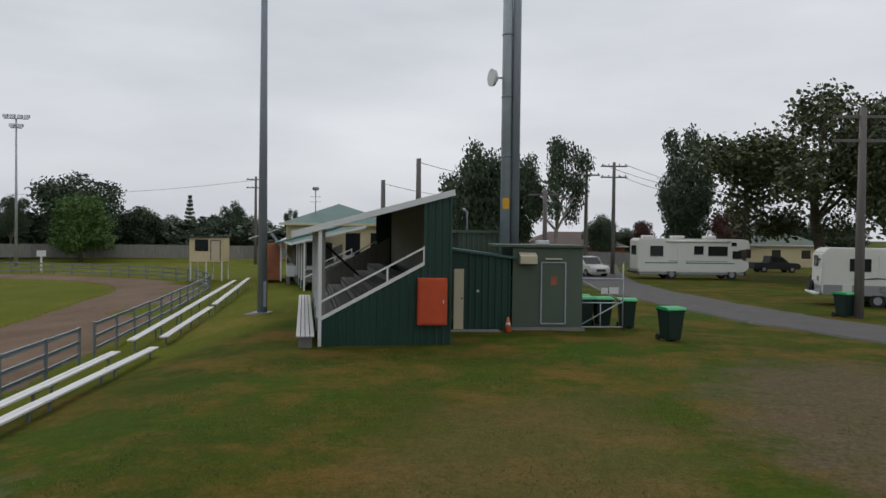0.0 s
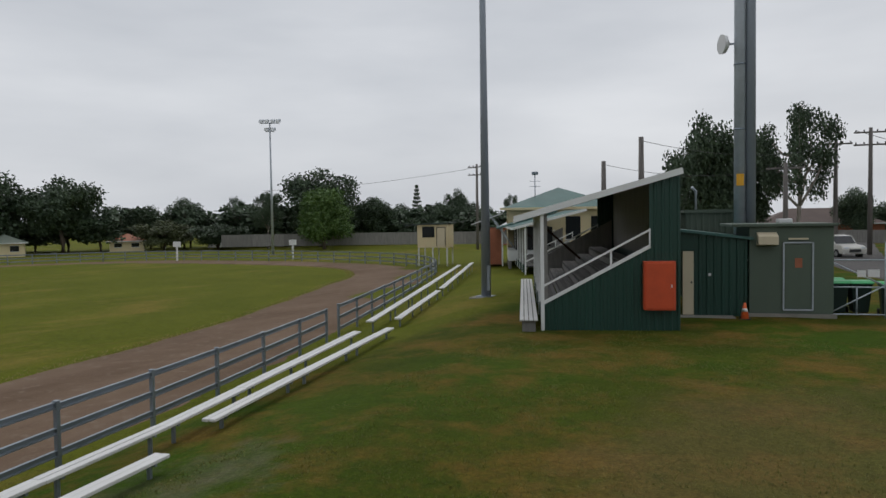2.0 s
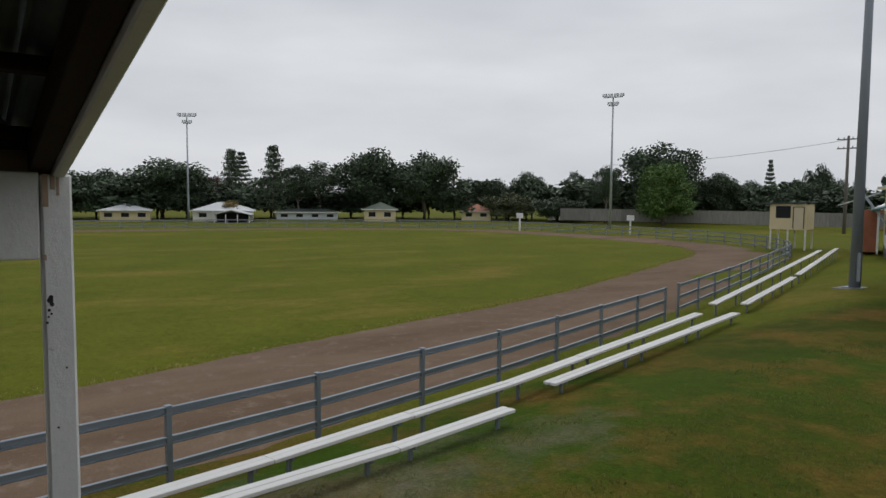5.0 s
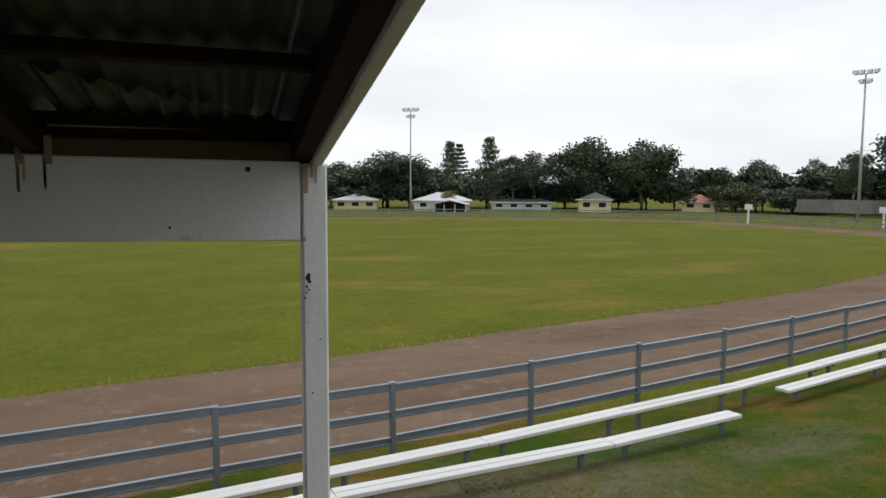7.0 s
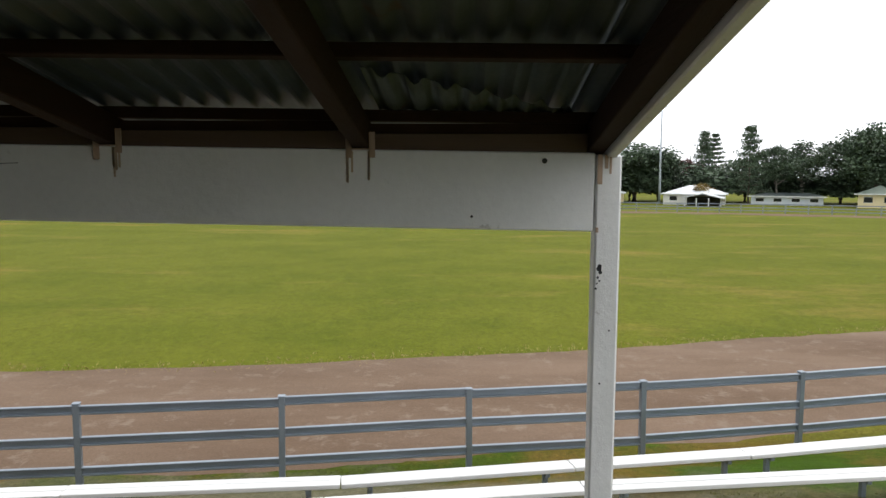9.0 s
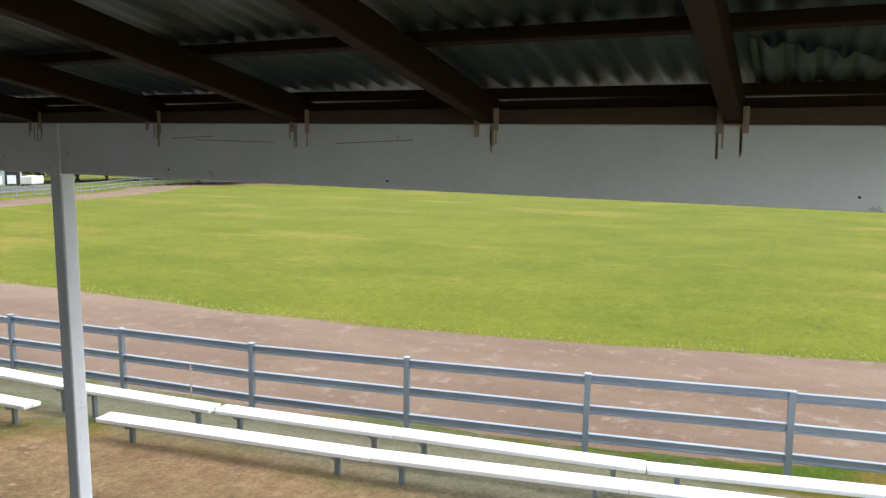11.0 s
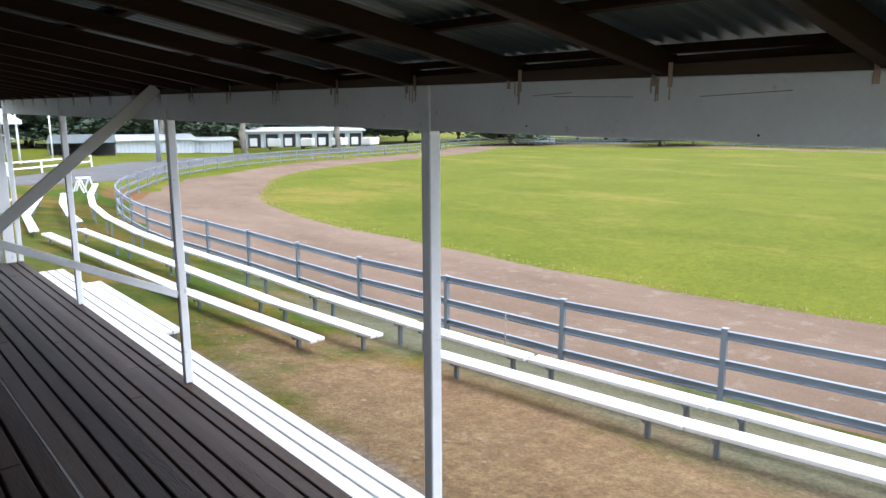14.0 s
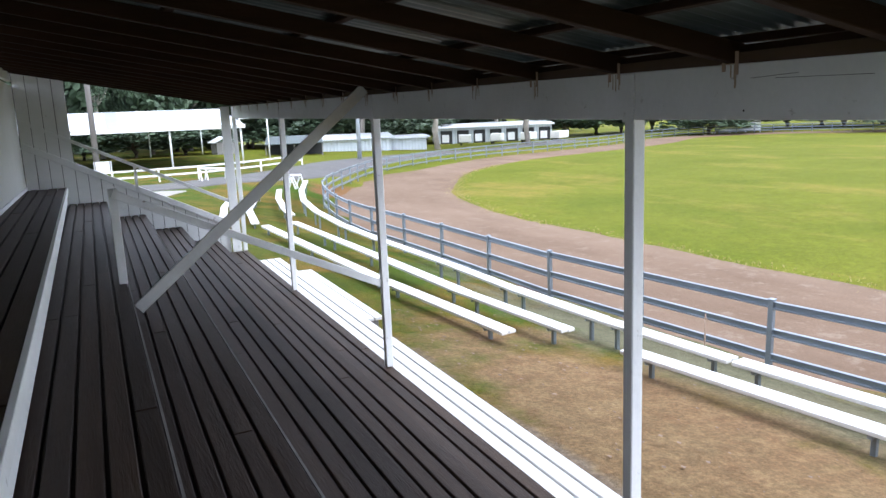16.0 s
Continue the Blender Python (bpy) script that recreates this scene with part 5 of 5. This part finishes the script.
# ---- vegetation ----
def limbs(bm, h, r, n, spread, lean=0.0):
    """A tapered trunk with limbs; gives back the limb ends."""
    ends = []
    trunk = [Vector((0, 0, -0.3))]
    for k in range(1, 5):
        trunk.append(Vector((lean * h * k * 0.1 + random.uniform(-0.02, 0.02) * h, random.uniform(-0.02, 0.02) * h, h * 0.16 * k)))
    tube(bm, trunk, [0.035 * h, 0.028 * h, 0.024 * h, 0.02 * h, 0.012 * h], 8)
    for i in range(n):
        a = math.tau * i / n + random.uniform(-0.4, 0.4)
        s = trunk[random.choice((2, 3, 3, 4))]
        e = Vector((math.cos(a) * r * spread * random.uniform(0.5, 1), math.sin(a) * r * spread * random.uniform(0.5, 1), h * random.uniform(0.55, 0.9)))
        m = s.lerp(e, 0.5) + Vector((0, 0, -0.04 * h))
        tube(bm, [s, m, e], [0.014 * h, 0.009 * h, 0.003 * h], 6)
        ends.append(e)
    ends.append(Vector((0, 0, h * 0.9)))
    return ends


def crown(centres, size, count, leaf, flat=0.7, lo=None):
    """Many small bent leaf clumps gathered round the limb ends, with gaps between."""
    v, f = [], []
    for _ in range(count):
        c = random.choice(centres)
        q = Vector((random.gauss(0, 1), random.gauss(0, 1), random.gauss(0, 1)))
        q = q.normalized() * size * random.uniform(0.35, 1.0) * random.choice((1, 1, 1, 1.15))
        p = c + Vector((q.x, q.y, q.z * flat))
        if lo is not None and p.z < lo:
            p.z = lo + random.uniform(0, 0.5)
        n = Vector((random.gauss(0, 1), random.gauss(0, 1), random.gauss(0.6, 1))).normalized()
        a = n.orthogonal().normalized()
        b = n.cross(a)
        s = leaf * random.uniform(0.6, 1.4)
        k = len(v)
        for u, w, t in ((-1, -0.5, 0), (0.1, -0.75, 0.2), (1, 0.1, -0.1), (0.2, 0.8, 0.25), (-0.8, 0.6, 0)):
            v.append(p + (a * u + b * w + n * t) * s)
        f += [(k, k + 1, k + 2), (k, k + 2, k + 3), (k, k + 3, k + 4)]
    me = bpy.data.meshes.new("crown")
    me.from_pydata(v, [], f)
    return me


SPECIES = {}


def species(kind):
    """One tree of each kind, 10 m high and 5 m in radius, to copy from."""
    bm = B()
    bark, leaf = BARK, LEAF_DARK
    if kind in ("fig", "green", "red", "dull", "gold", "bush"):
        ends = limbs(bm, 10, 5, 9, 0.75)
        extra = [Vector((random.uniform(-3.4, 3.4), random.uniform(-3.4, 3.4), random.uniform(2.6, 7.6))) for _ in range(16)]
        me = crown(ends + extra, 1.9, 1800 if kind == "bush" else 12500, 0.36 if kind == "bush" else 0.155, 0.8, 0.6)
        leaf = {"fig": LEAF_DARK, "bush": LEAF_DARK, "green": LEAF_GREEN, "red": LEAF_RED, "dull": LEAF_GUM, "gold": LEAF_GOLD}[kind]
        label = {"bush": "dark green tree in the far woods", "fig": "dense dark green broad-crowned tree", "green": "bright green rounded tree with dense leaves", "red": "small tree with dull red leaves", "dull": "olive-brown scrubby tree beyond the oval", "gold": "golden-leaved rounded bush beyond the oval"}[kind]
    elif kind == "gum":
        ends = limbs(bm, 10, 5, 11, 0.8)
        me = crown(ends + [e * 0.8 for e in ends], 1.3, 9000, 0.105, 0.75, 2.2)
        bark, leaf, label = PALE_BARK, LEAF_DARK, "open-crowned gum tree with gaps between clumps"
    elif kind == "big":
        ends = limbs(bm, 10, 5, 16, 0.9)
        extra = [Vector((random.uniform(-4, 4), random.uniform(-4, 4), random.uniform(2.8, 8.2))) for _ in range(26)]
        me = crown(ends + extra, 1.45, 19000, 0.1, 0.7, 2.0)
        leaf, label = LEAF_GUM, "large spreading tree with a wide ragged crown"
    else:
        bm.free()
        bm = B()
        tube(bm, [(0, 0, -0.3), (0, 0, 10)], [0.22, 0.03], 8)
        cs = []
        tiers = 13 if kind == "pine" else 11
        for k in range(tiers):
            z = 1.6 + 8.2 * k / (tiers - 1)
            rr = (4.6 if kind == "pine" else 4.2) * (1 - (z - 1.2) / 9.4) + 0.25
            if kind == "conifer":
                rr *= random.uniform(0.7, 1.15)
            for i in range(6):
                a = math.tau * (i + 0.5 * (k % 2)) / 6
                e = Vector((math.cos(a) * rr, math.sin(a) * rr, z + 0.25))
                tube(bm, [(0, 0, z), e], [0.06, 0.02], 5)
                cs += [Vector((0, 0, z)).lerp(e, t) for t in (0.4, 0.7, 1.0)]
        me = crown(cs, 0.5 if kind == "pine" else 1.0, 4800, 0.13, 0.5)
        label = "tall tiered pine with level branches" if kind == "pine" else "dark shaggy conifer beyond the oval"
    me.materials.append(leaf)
    ob = thing("tree", label, "tree", group="trees round the grounds")
    part("trunk", bm, bark, ob)
    part("crown", me, None, ob)
    return ob


def plant(kind, x, y, h, r):
    m = pose(x, y, gz(x, y) - 0.05, 0, 0, random.uniform(0, 360)) @ Matrix.Diagonal((r / 4.6, r / 4.6, h / 10, 1))
    if kind not in SPECIES:
        SPECIES[kind] = species(kind)
        SPECIES[kind].matrix_basis = m
    else:
        s = SPECIES[kind].scale
        copy_thing(SPECIES[kind], m @ Matrix.Diagonal((1 / s.x, 1 / s.y, 1 / s.z, 1)))


plant("pine", -143.3, 47.1, 12.3, 3.6)
plant("conifer", -118.1, 44.3, 11.9, 3.7)
plant("gum", -119.6, 53.2, 10.4, 6.7)
plant("fig", -113.0, 61.4, 12.2, 6.6)
plant("fig", -107.3, 67.6, 11.5, 6.0)
plant("gum", -114.1, 82.3, 7.9, 3.3)
plant("fig", -107.2, 83.6, 7.3, 3.8)
plant("fig", -103.5, 87.7, 8.6, 3.8)
plant("dull", -98.0, 79.0, 4.9, 4.5)
plant("fig", -90.3, 83.3, 4.1, 4.9)
plant("gum", -101.0, 97.8, 9.4, 1.8)
plant("red", -98.1, 97.9, 6.6, 2.5)
plant("gum", -93.1, 98.1, 10.1, 1.9)
plant("fig", -80.1, 96.8, 12.9, 6.7)
plant("green", -71.6, 87.2, 9.3, 4.2)
plant("fig", -75.7, 105.9, 8.3, 4.1)
plant("pine", -74.5, 119.0, 10.8, 1.7)
plant("fig", -77.4, 117.8, 7.3, 3.3)
plant("fig", -67.8, 123.3, 10.0, 2.5)
plant("fig", -68.5, 117.3, 7.3, 3.8)
plant("gum", -54.7, 119.0, 8.9, 1.6)
plant("fig", -64.9, 124.4, 7.4, 3.3)
plant("fig", -126.3, 28.1, 9.8, 8.2)
plant("conifer", -126.9, 39.9, 11.6, 3.5)
plant("red", -134.9, 39.6, 7.3, 2.8)
plant("gold", -115.7, 36.4, 3.2, 2.4)
plant("fig", -139.0, 21.6, 8.3, 5.0)
plant("fig", -140.6, 12.6, 9.2, 6.7)
plant("gum", -119.4, 49.2, 9.6, 3.6)
plant("fig", -11.5, 61.3, 11.1, 2.8)
plant("gum", -4.5, 61.7, 11.9, 3.1)
plant("fig", -8.8, 65.5, 10.7, 2.4)
plant("gum", 7.7, 74.5, 14.7, 3.1)
plant("fig", 6.8, 72.4, 9.0, 2.6)
plant("big", 16.4, 64.0, 15.2, 7.9)
plant("big", 21.6, 60.3, 14.0, 5.1)
plant("red", 14.6, 93.9, 7.1, 2.3)
plant("red", 4.9, 105.3, 5.7, 1.7)
plant("fig", -0.8, 100.0, 6.4, 2.4)
plant("fig", 3.0, 120.3, 4.9, 3.3)
plant("gum", -83.6, 87.6, 9.4, 2.9)
plant("fig", -75.8, 106.9, 8.2, 3.6)
plant("fig", 20.7, 108.3, 5.8, 2.6)
plant("fig", 30.9, 105.9, 5.8, 3.5)
plant("fig", 27.3, 116.7, 6.5, 3.8)
for i in range(44):
    a = radians(-38 - i * 3.4)
    rr = (118 if i < 26 else 140) + 14 * math.sin(i * 2.3)
    plant("bush", 20 + rr * math.cos(a), -8 + rr * math.sin(a), random.uniform(11, 17) if i < 28 else random.uniform(6, 9), random.uniform(5, 8))
    plant("bush", 20 + (rr - 6) * math.cos(a + 0.03), -8 + (rr - 6) * math.sin(a + 0.03), random.uniform(4, 6), random.uniform(5, 7))
for i in range(16):
    plant("gum" if i % 2 else "bush", 34 - 5.2 * i + random.uniform(-2, 2), -92 + random.uniform(-4, 4) - (14 if i > 8 else 0), random.uniform(13, 19), random.uniform(4.5, 6.5))
    plant("bush", 32 - 5.2 * i, -88 - (14 if i > 8 else 0), random.uniform(3, 4.5), random.uniform(4, 5))
for x, y, h in ((-37.6, -79.5, 15), (-51.0, -80.5, 16), (-30.5, -86.0, 14), (-57.0, -99.0, 15)):
    plant("gum", x, y, h, 6.5)

# boundary paling fence behind the oval
pf = thing("paling_fence", "long low grey paling fence beyond the oval", "fence", kind="structure")
for k in range(22):
    a, b = radians(62 + k * 3.0), radians(62 + (k + 1) * 3.0)
    p, q = (-30 + 92 * math.cos(a), 8 + 92 * math.sin(a)), (-30 + 92 * math.cos(b), 8 + 92 * math.sin(b))
    part("panel", bar(B(), (*p, 0.1), (*q, 0.1), 0.06, 1.9), GREY_TIMBER, pf)

# ---- grass blades: the dry ragged rim of the field, and the lawn nearest the stand ----
def blades(name, places, height, material, label):
    v, f = [], []
    for x, y, z in places:
        for _ in range(3):
            a, h = random.uniform(0, math.tau), height * random.uniform(0.5, 1.3)
            dx, dy, w = math.cos(a), math.sin(a), height * 0.16
            bx, by = x + random.uniform(-1, 1) * height * 0.7, y + random.uniform(-1, 1) * height * 0.7
            lean, k = h * random.uniform(0.2, 0.9), len(v)
            v += [(bx - dy * w, by + dx * w, z - 0.01), (bx + dy * w, by - dx * w, z - 0.01), (bx + dx * lean, by + dy * lean, z + h)]
            f.append((k, k + 1, k + 2))
    me = bpy.data.meshes.new(name)
    me.from_pydata(v, [], f)
    me.materials.append(material)
    return tagged(new(name, me), label, "grass", kind="stuff")


rim = []
for i in range(N_LINE):
    x, y = LINE[i]
    if x < -45 or not -55 < y < 60:
        continue
    for _ in range(16):
        d = edge_w[i] - 0.06 + random.gauss(0.1, 0.26)
        s_ = random.uniform(-0.3, 0.3)
        px, py = x + INWARD[i, 0] * d + TAN[i, 0] * s_, y + INWARD[i, 1] * d + TAN[i, 1] * s_
        rim.append((px, py, FIELD_Z - drop(px, py) + 0.01))
blades("field_rim_grass", rim, 0.05, leaves("dry_grass", (0.22, 0.18, 0.05), (0.42, 0.33, 0.13)), "dry yellowish grass along the rim of the field")
lawn = []
while len(lawn) < 26000:
    x, y = random.uniform(-8.5, 7.0), 2.5 + 17 * random.random() ** 1.6
    thick = noise.noise((x * 0.7, y * 0.7, 9)) + 0.5 * noise.noise((x * 2.3, y * 2.3, 4))
    if thick < -0.25 or (x > 1 and thick < 0.25):
        continue
    lawn.append((x, y, gz(x, y)))
blades("lawn_grass", lawn, 0.026, leaves("lawn_blades", (0.08, 0.11, 0.012), (0.24, 0.22, 0.06)), "short uneven grass of the lawn by the stand")

# ---- leaf litter on the bare soil ----
lv, lf = [], []
for _ in range(260):
    x, y = random.gauss(-5.2, 1.1), random.uniform(-11, 1)
    z, s, k = gz(x, y) + 0.02, random.uniform(0.012, 0.035), len(lv)
    lv += [(x - s, y, z), (x, y - s * 0.6, z + 0.01), (x + s, y, z + 0.02), (x, y + s * 0.6, z)]
    lf.append((k, k + 1, k + 2, k + 3))
lme = bpy.data.meshes.new("leaf_litter")
lme.from_pydata(lv, [], lf)
lme.materials.append(leaves("dead_leaves", (0.05, 0.025, 0.015), (0.19, 0.12, 0.075)))
tagged(new("leaf_litter", lme), "scattered dead brown leaves on bare soil", "leaves", kind="stuff")


# ---- south end: arena roof, sheds, rails ----
ar = thing("arena_roof", "wide pale roofed riding arena on slim white posts", "arena", (-13.9, -57.3, -0.05), 0)
part("roof", prism(B(), [(-50.0 + 50.5, 2.75), (-62 + 50.5, 4.2), (-74 + 50.5, 2.75), (-74 + 50.5, 2.85), (-62 + 50.5, 4.32), (-50.0 + 50.5, 2.87)], 'x', 3, 34), ROOF_PALE, ar, "pale white sheet roof")
for x in (6.5, 11.5, 16.5):
    part("skylight", prism(B(), [(0.45, 2.89), (-11.4, 4.31), (-11.4, 4.335), (0.45, 2.915)], 'x', x, x + 1.0), GREYSKIRT, ar, "grey translucent roof sheet")
part("gutter", box(B(), 3, 0.5, 2.62, 34, 0.62, 2.9), WHITE, ar)
for x in np.arange(3.3, 34, 5.1):
    for y in (0.3, -23.2):
        part("post", tube(B(), [(x, y, -0.1), (x, y, 2.8)], 0.07, 8), WHITE, ar)
hut = thing("small_hut", "small hut with a pale gable roof under the trees", "hut", (-14.0, -84.0, -0.4), 10)
hut.matrix_basis = hut.matrix_basis @ Matrix.Diagonal((0.8, 0.8, 0.7, 1))
part("wall", box(B(), 0, 0, 0, 2.6, 2.4, 1.9), GREY_TIMBER, hut)
part("roof", prism(B(), [(-0.4, 1.9), (1.3, 2.8), (3.0, 1.9), (3.0, 1.8), (1.3, 2.68), (-0.4, 1.8)], 'y', -0.4, 2.8), ROOF_PALE, hut)


def white_rail(points, h, label, two=False):
    ob = thing("white_rail", label, "rail", (points[0][0], points[0][1], 0), group="white rails")
    o = Vector((points[0][0], points[0][1], 0))
    P = [Vector((x, y, gz(x, y))) - o for x, y in points]
    for a, b in zip(P, P[1:]):
        for z in ((h, h * 0.5) if two else (h,)):
            part("rail", bar(B(), a + Vector((0, 0, z)), b + Vector((0, 0, z)), 0.06, 0.1), WHITE, ob)
    for p in P:
        part("post", bar(B(), p - Vector((0, 0, 0.2)), p + Vector((0, 0, h)), 0.09, 0.09, up=(0, 1, 0)), WHITE, ob)
    return ob


white_rail([(23, -41.2), (20, -41.6), (17, -42.0), (14, -42.3), (11, -42.8), (8, -43.2), (5, -43.5), (2, -43.7), (-1.2, -43.9), (-3.6, -44.2), (-5.8, -44.7), (-8.0, -45.9), (-10.0, -47.5), (-11.9, -49.4), (-13.8, -51.8)], 0.72, "low white-painted rail along the lane", True)
for x, y, r in ((-7.1, -42.2, 12), (-10.4, -39.0, 56)):
    tr = thing("hitching_rail", "short white rail on splayed legs", "rail", (x, y, gz(x, y)), r, group="hitching rails")
    part("top", bar(B(), (0, 0, 0.62), (1.7, 0, 0.75), 0.08, 0.1), WHITE, tr)
    for px in (0.12, 1.25, 1.58):
        part("leg", bar(B(), (px, -0.25, 0), (px, 0, 0.64), 0.06, 0.06, up=(1, 0, 0)), WHITE, tr)
        part("leg", bar(B(), (px, 0.25, 0), (px, 0, 0.64), 0.06, 0.06, up=(1, 0, 0)), WHITE, tr)
power_pole((-0.5, -50.0, gz(-0.5, -50)), 0, 9.5, 1)
sg = thing("notice_board", "small white notice on two posts", "sign", (-1.3, -49.3, gz(-1, -49)), 0)
part("board", box(B(), 0, 0, 0.5, 1.0, 0.04, 1.15), PAPER, sg)
for x in (0.05, 0.9):
    part("post", box(B(), x, 0.041, -0.1, x + 0.06, 0.09, 1.15), GREY_TIMBER, sg)
ba = thing("gateway_arch", "white square pipe arch beside the benches", "frame", (-13.7, -62.0, gz(-13, -62)), 5)
for x in (0, 2.3):
    part("post", tube(B(), [(x, 0, -0.1), (x, 0, 3.6)], 0.06, 8), WHITE, ba)
part("top", bar(B(), (-0.05, 0, 3.6), (2.35, 0, 3.6), 0.1, 0.16), WHITE, ba)


def shed(at, turn, w, d, h, rise, label, openings=0):
    ob = thing("long_shed", label, "shed", at, turn, group="sheds beyond the oval")
    wl2 = part("wall", ribbed(B(), (0, 0, 0), (w, 0, 0), -0.3, h, (0, -1, 0), 0.4, 0.05), SHED_GREY, ob)
    part("end_wall", ribbed(B(), (w, 0, 0), (w, d, 0), -0.3, h, (1, 0, 0), 0.4, 0.05), SHED_GREY, ob)
    part("end_wall", ribbed(B(), (0, d, 0), (0, 0, 0), -0.3, h, (-1, 0, 0), 0.4, 0.05), SHED_GREY, ob)
    part("roof", prism(B(), [(-0.5, h), (d / 2, h + rise), (d + 0.5, h), (d + 0.5, h + 0.12), (d / 2, h + rise + 0.12), (-0.5, h + 0.12)], 'x', -0.4, w + 0.4), ROOF_PALE, ob, "white steel roof")
    for i in range(openings):
        x = w * (i + 0.2) / openings
        # the wall has no opening; a near-black panel paints each stall's inner shade
        part("stall_shade", box(B(), x, -0.1, 0, x + w / openings * 0.7, -0.06, h * 0.85), DARK, wl2)
        part("stall_gate", box(B(), x + 0.2, -0.2, 0.2, x + w / openings * 0.5, -0.14, 1.3), WHITE, wl2)
    return ob


shed((-23.3, -81.3, -1.3), 170, 8.5, 7, 1.8, 0.5, "pale grey steel shed with a low white roof")
shed((-32.3, -81.5, -1.3), 168, 4.4, 5, 1.6, 0.25, "smaller pale shed beside the long one")
shed((-45.5, -96.5, -1.35), 160, 17, 8, 2.2, 0.5, "long stable block with a white roof and open stalls", 7)
dk = thing("open_shed", "dark open-sided timber shed", "shed", (-15.3, -71.5, -0.6), 165)
dk.matrix_basis = dk.matrix_basis @ Matrix.Diagonal((0.8, 1, 0.75, 1))
part("roof", prism(B(), [(0, 1.7), (4, 2.6), (4, 2.7), (0, 1.8)], 'x', 0, 7), IRON, dk)
part("back", box(B(), 0, 3.9, 0, 7, 4, 2.5), DARK, dk)
for x in (0.1, 3.5, 6.9):
    part("post", bar(B(), (x, 0.2, -0.2), (x, 0.2, 1.75), 0.12, 0.12, up=(0, 1, 0)), GREY_TIMBER, dk)
for i, (x, y) in enumerate(((-60, -86.5), (-55.5, -88), (-51, -89.5), (-46.5, -91))):
    tr = thing("trailer", "white trailer parked beyond the fence", "trailer", (x, y, gz(x, y)), 25 + 12 * i, group="parked trailers")
    part("body", box(B(), 0, 0, 0.4, 2.6, 1.5, 1.4, 0.08), VAN_WHITE, tr)
    part("opening", box(B(), 0.3, -0.03, 0.7, 2.2, 0.01, 1.2), WINDOW, tr)
    for wx in (0.8, 2.0):
        wheel(tr, wx, 0.1, 0.33, 0.2)
wbx = thing("white_barrier", "white slatted barrier gate beside the track", "barrier", (-80.9, -78.0, -1.35), 134)
for k in range(5):
    part("slat", box(B(), 0, 0, 0.3 + 0.42 * k, 6, 0.08, 0.6 + 0.42 * k), WHITE, wbx)
for x in (0, 2, 4, 5.9):
    part("post", box(B(), x, 0.081, -0.1, x + 0.1, 0.2, 2.4), WHITE, wbx)
floodlight((-20.1, -57.4, -0.4), 7.0, 10)

# ---- far houses past the oval ----
house((-114.9, 30.0, -1.4), 70, 9, 8, 1.7, 1.3, VAN_WHITE, ROOF_PALE, "low house with a pale roof beyond the oval")
house((-119.2, 17.5, -1.4), 77, 7, 8, 1.7, 1.0, CREAM, ROOF_PALE, "cream house with a pale roof beyond the oval")
house((-105.3, 54.8, -1.4), 59, 5, 6, 2.0, 1.2, CREAM, KIOSK_GREEN, "cream house with a green roof among trees", 2)
house((-114.8, 43.5, -1.4), 65, 10, 5, 1.4, 0.5, SHED_GREY, IRON, "long low shed beyond the oval", 4)
house((-102.7, 72.4, -1.3), 51, 5, 6, 1.6, 1.2, CREAM, TILE_ROOF, "small house with a terracotta roof", 2)
house((-97.9, 88.0, -1.0), 43, 8, 7, 2.2, 1.6, VAN_WHITE, ROOF_PALE, "white house with a pale roof among trees")
house((-50.5, 106.0, -1.0), 15, 5, 6, 2.6, 1.8, TILE_ROOF, ROOF_PALE, "small red and white house among trees", 2)
pv = thing("pavilion", "small open pavilion with a pale gable roof", "pavilion", (-108.5, 31.4, -1.35), 68)
part("roof", prism(B(), [(-0.4, 1.2), (2.5, 1.9), (5.4, 1.2), (5.4, 1.1), (2.5, 1.78), (-0.4, 1.1)], 'y', -0.3, 6), ROOF_PALE, pv)
for x in (0, 1.6, 3.3, 5):
    part("post", box(B(), x, 0, -0.1, x + 0.14, 0.14, 1.2), WHITE, pv)
part("back", box(B(), 0, 4, 0, 5, 4.1, 1.3), DARK, pv)

# dark undergrowth behind the far houses
for i in range(54):
    a = radians(98 + i * 2.05)
    d = random.uniform(127, 139)
    plant("bush", -1 + d * math.cos(a), d * math.sin(a), random.uniform(4.5, 7.5), random.uniform(3.5, 5.5))
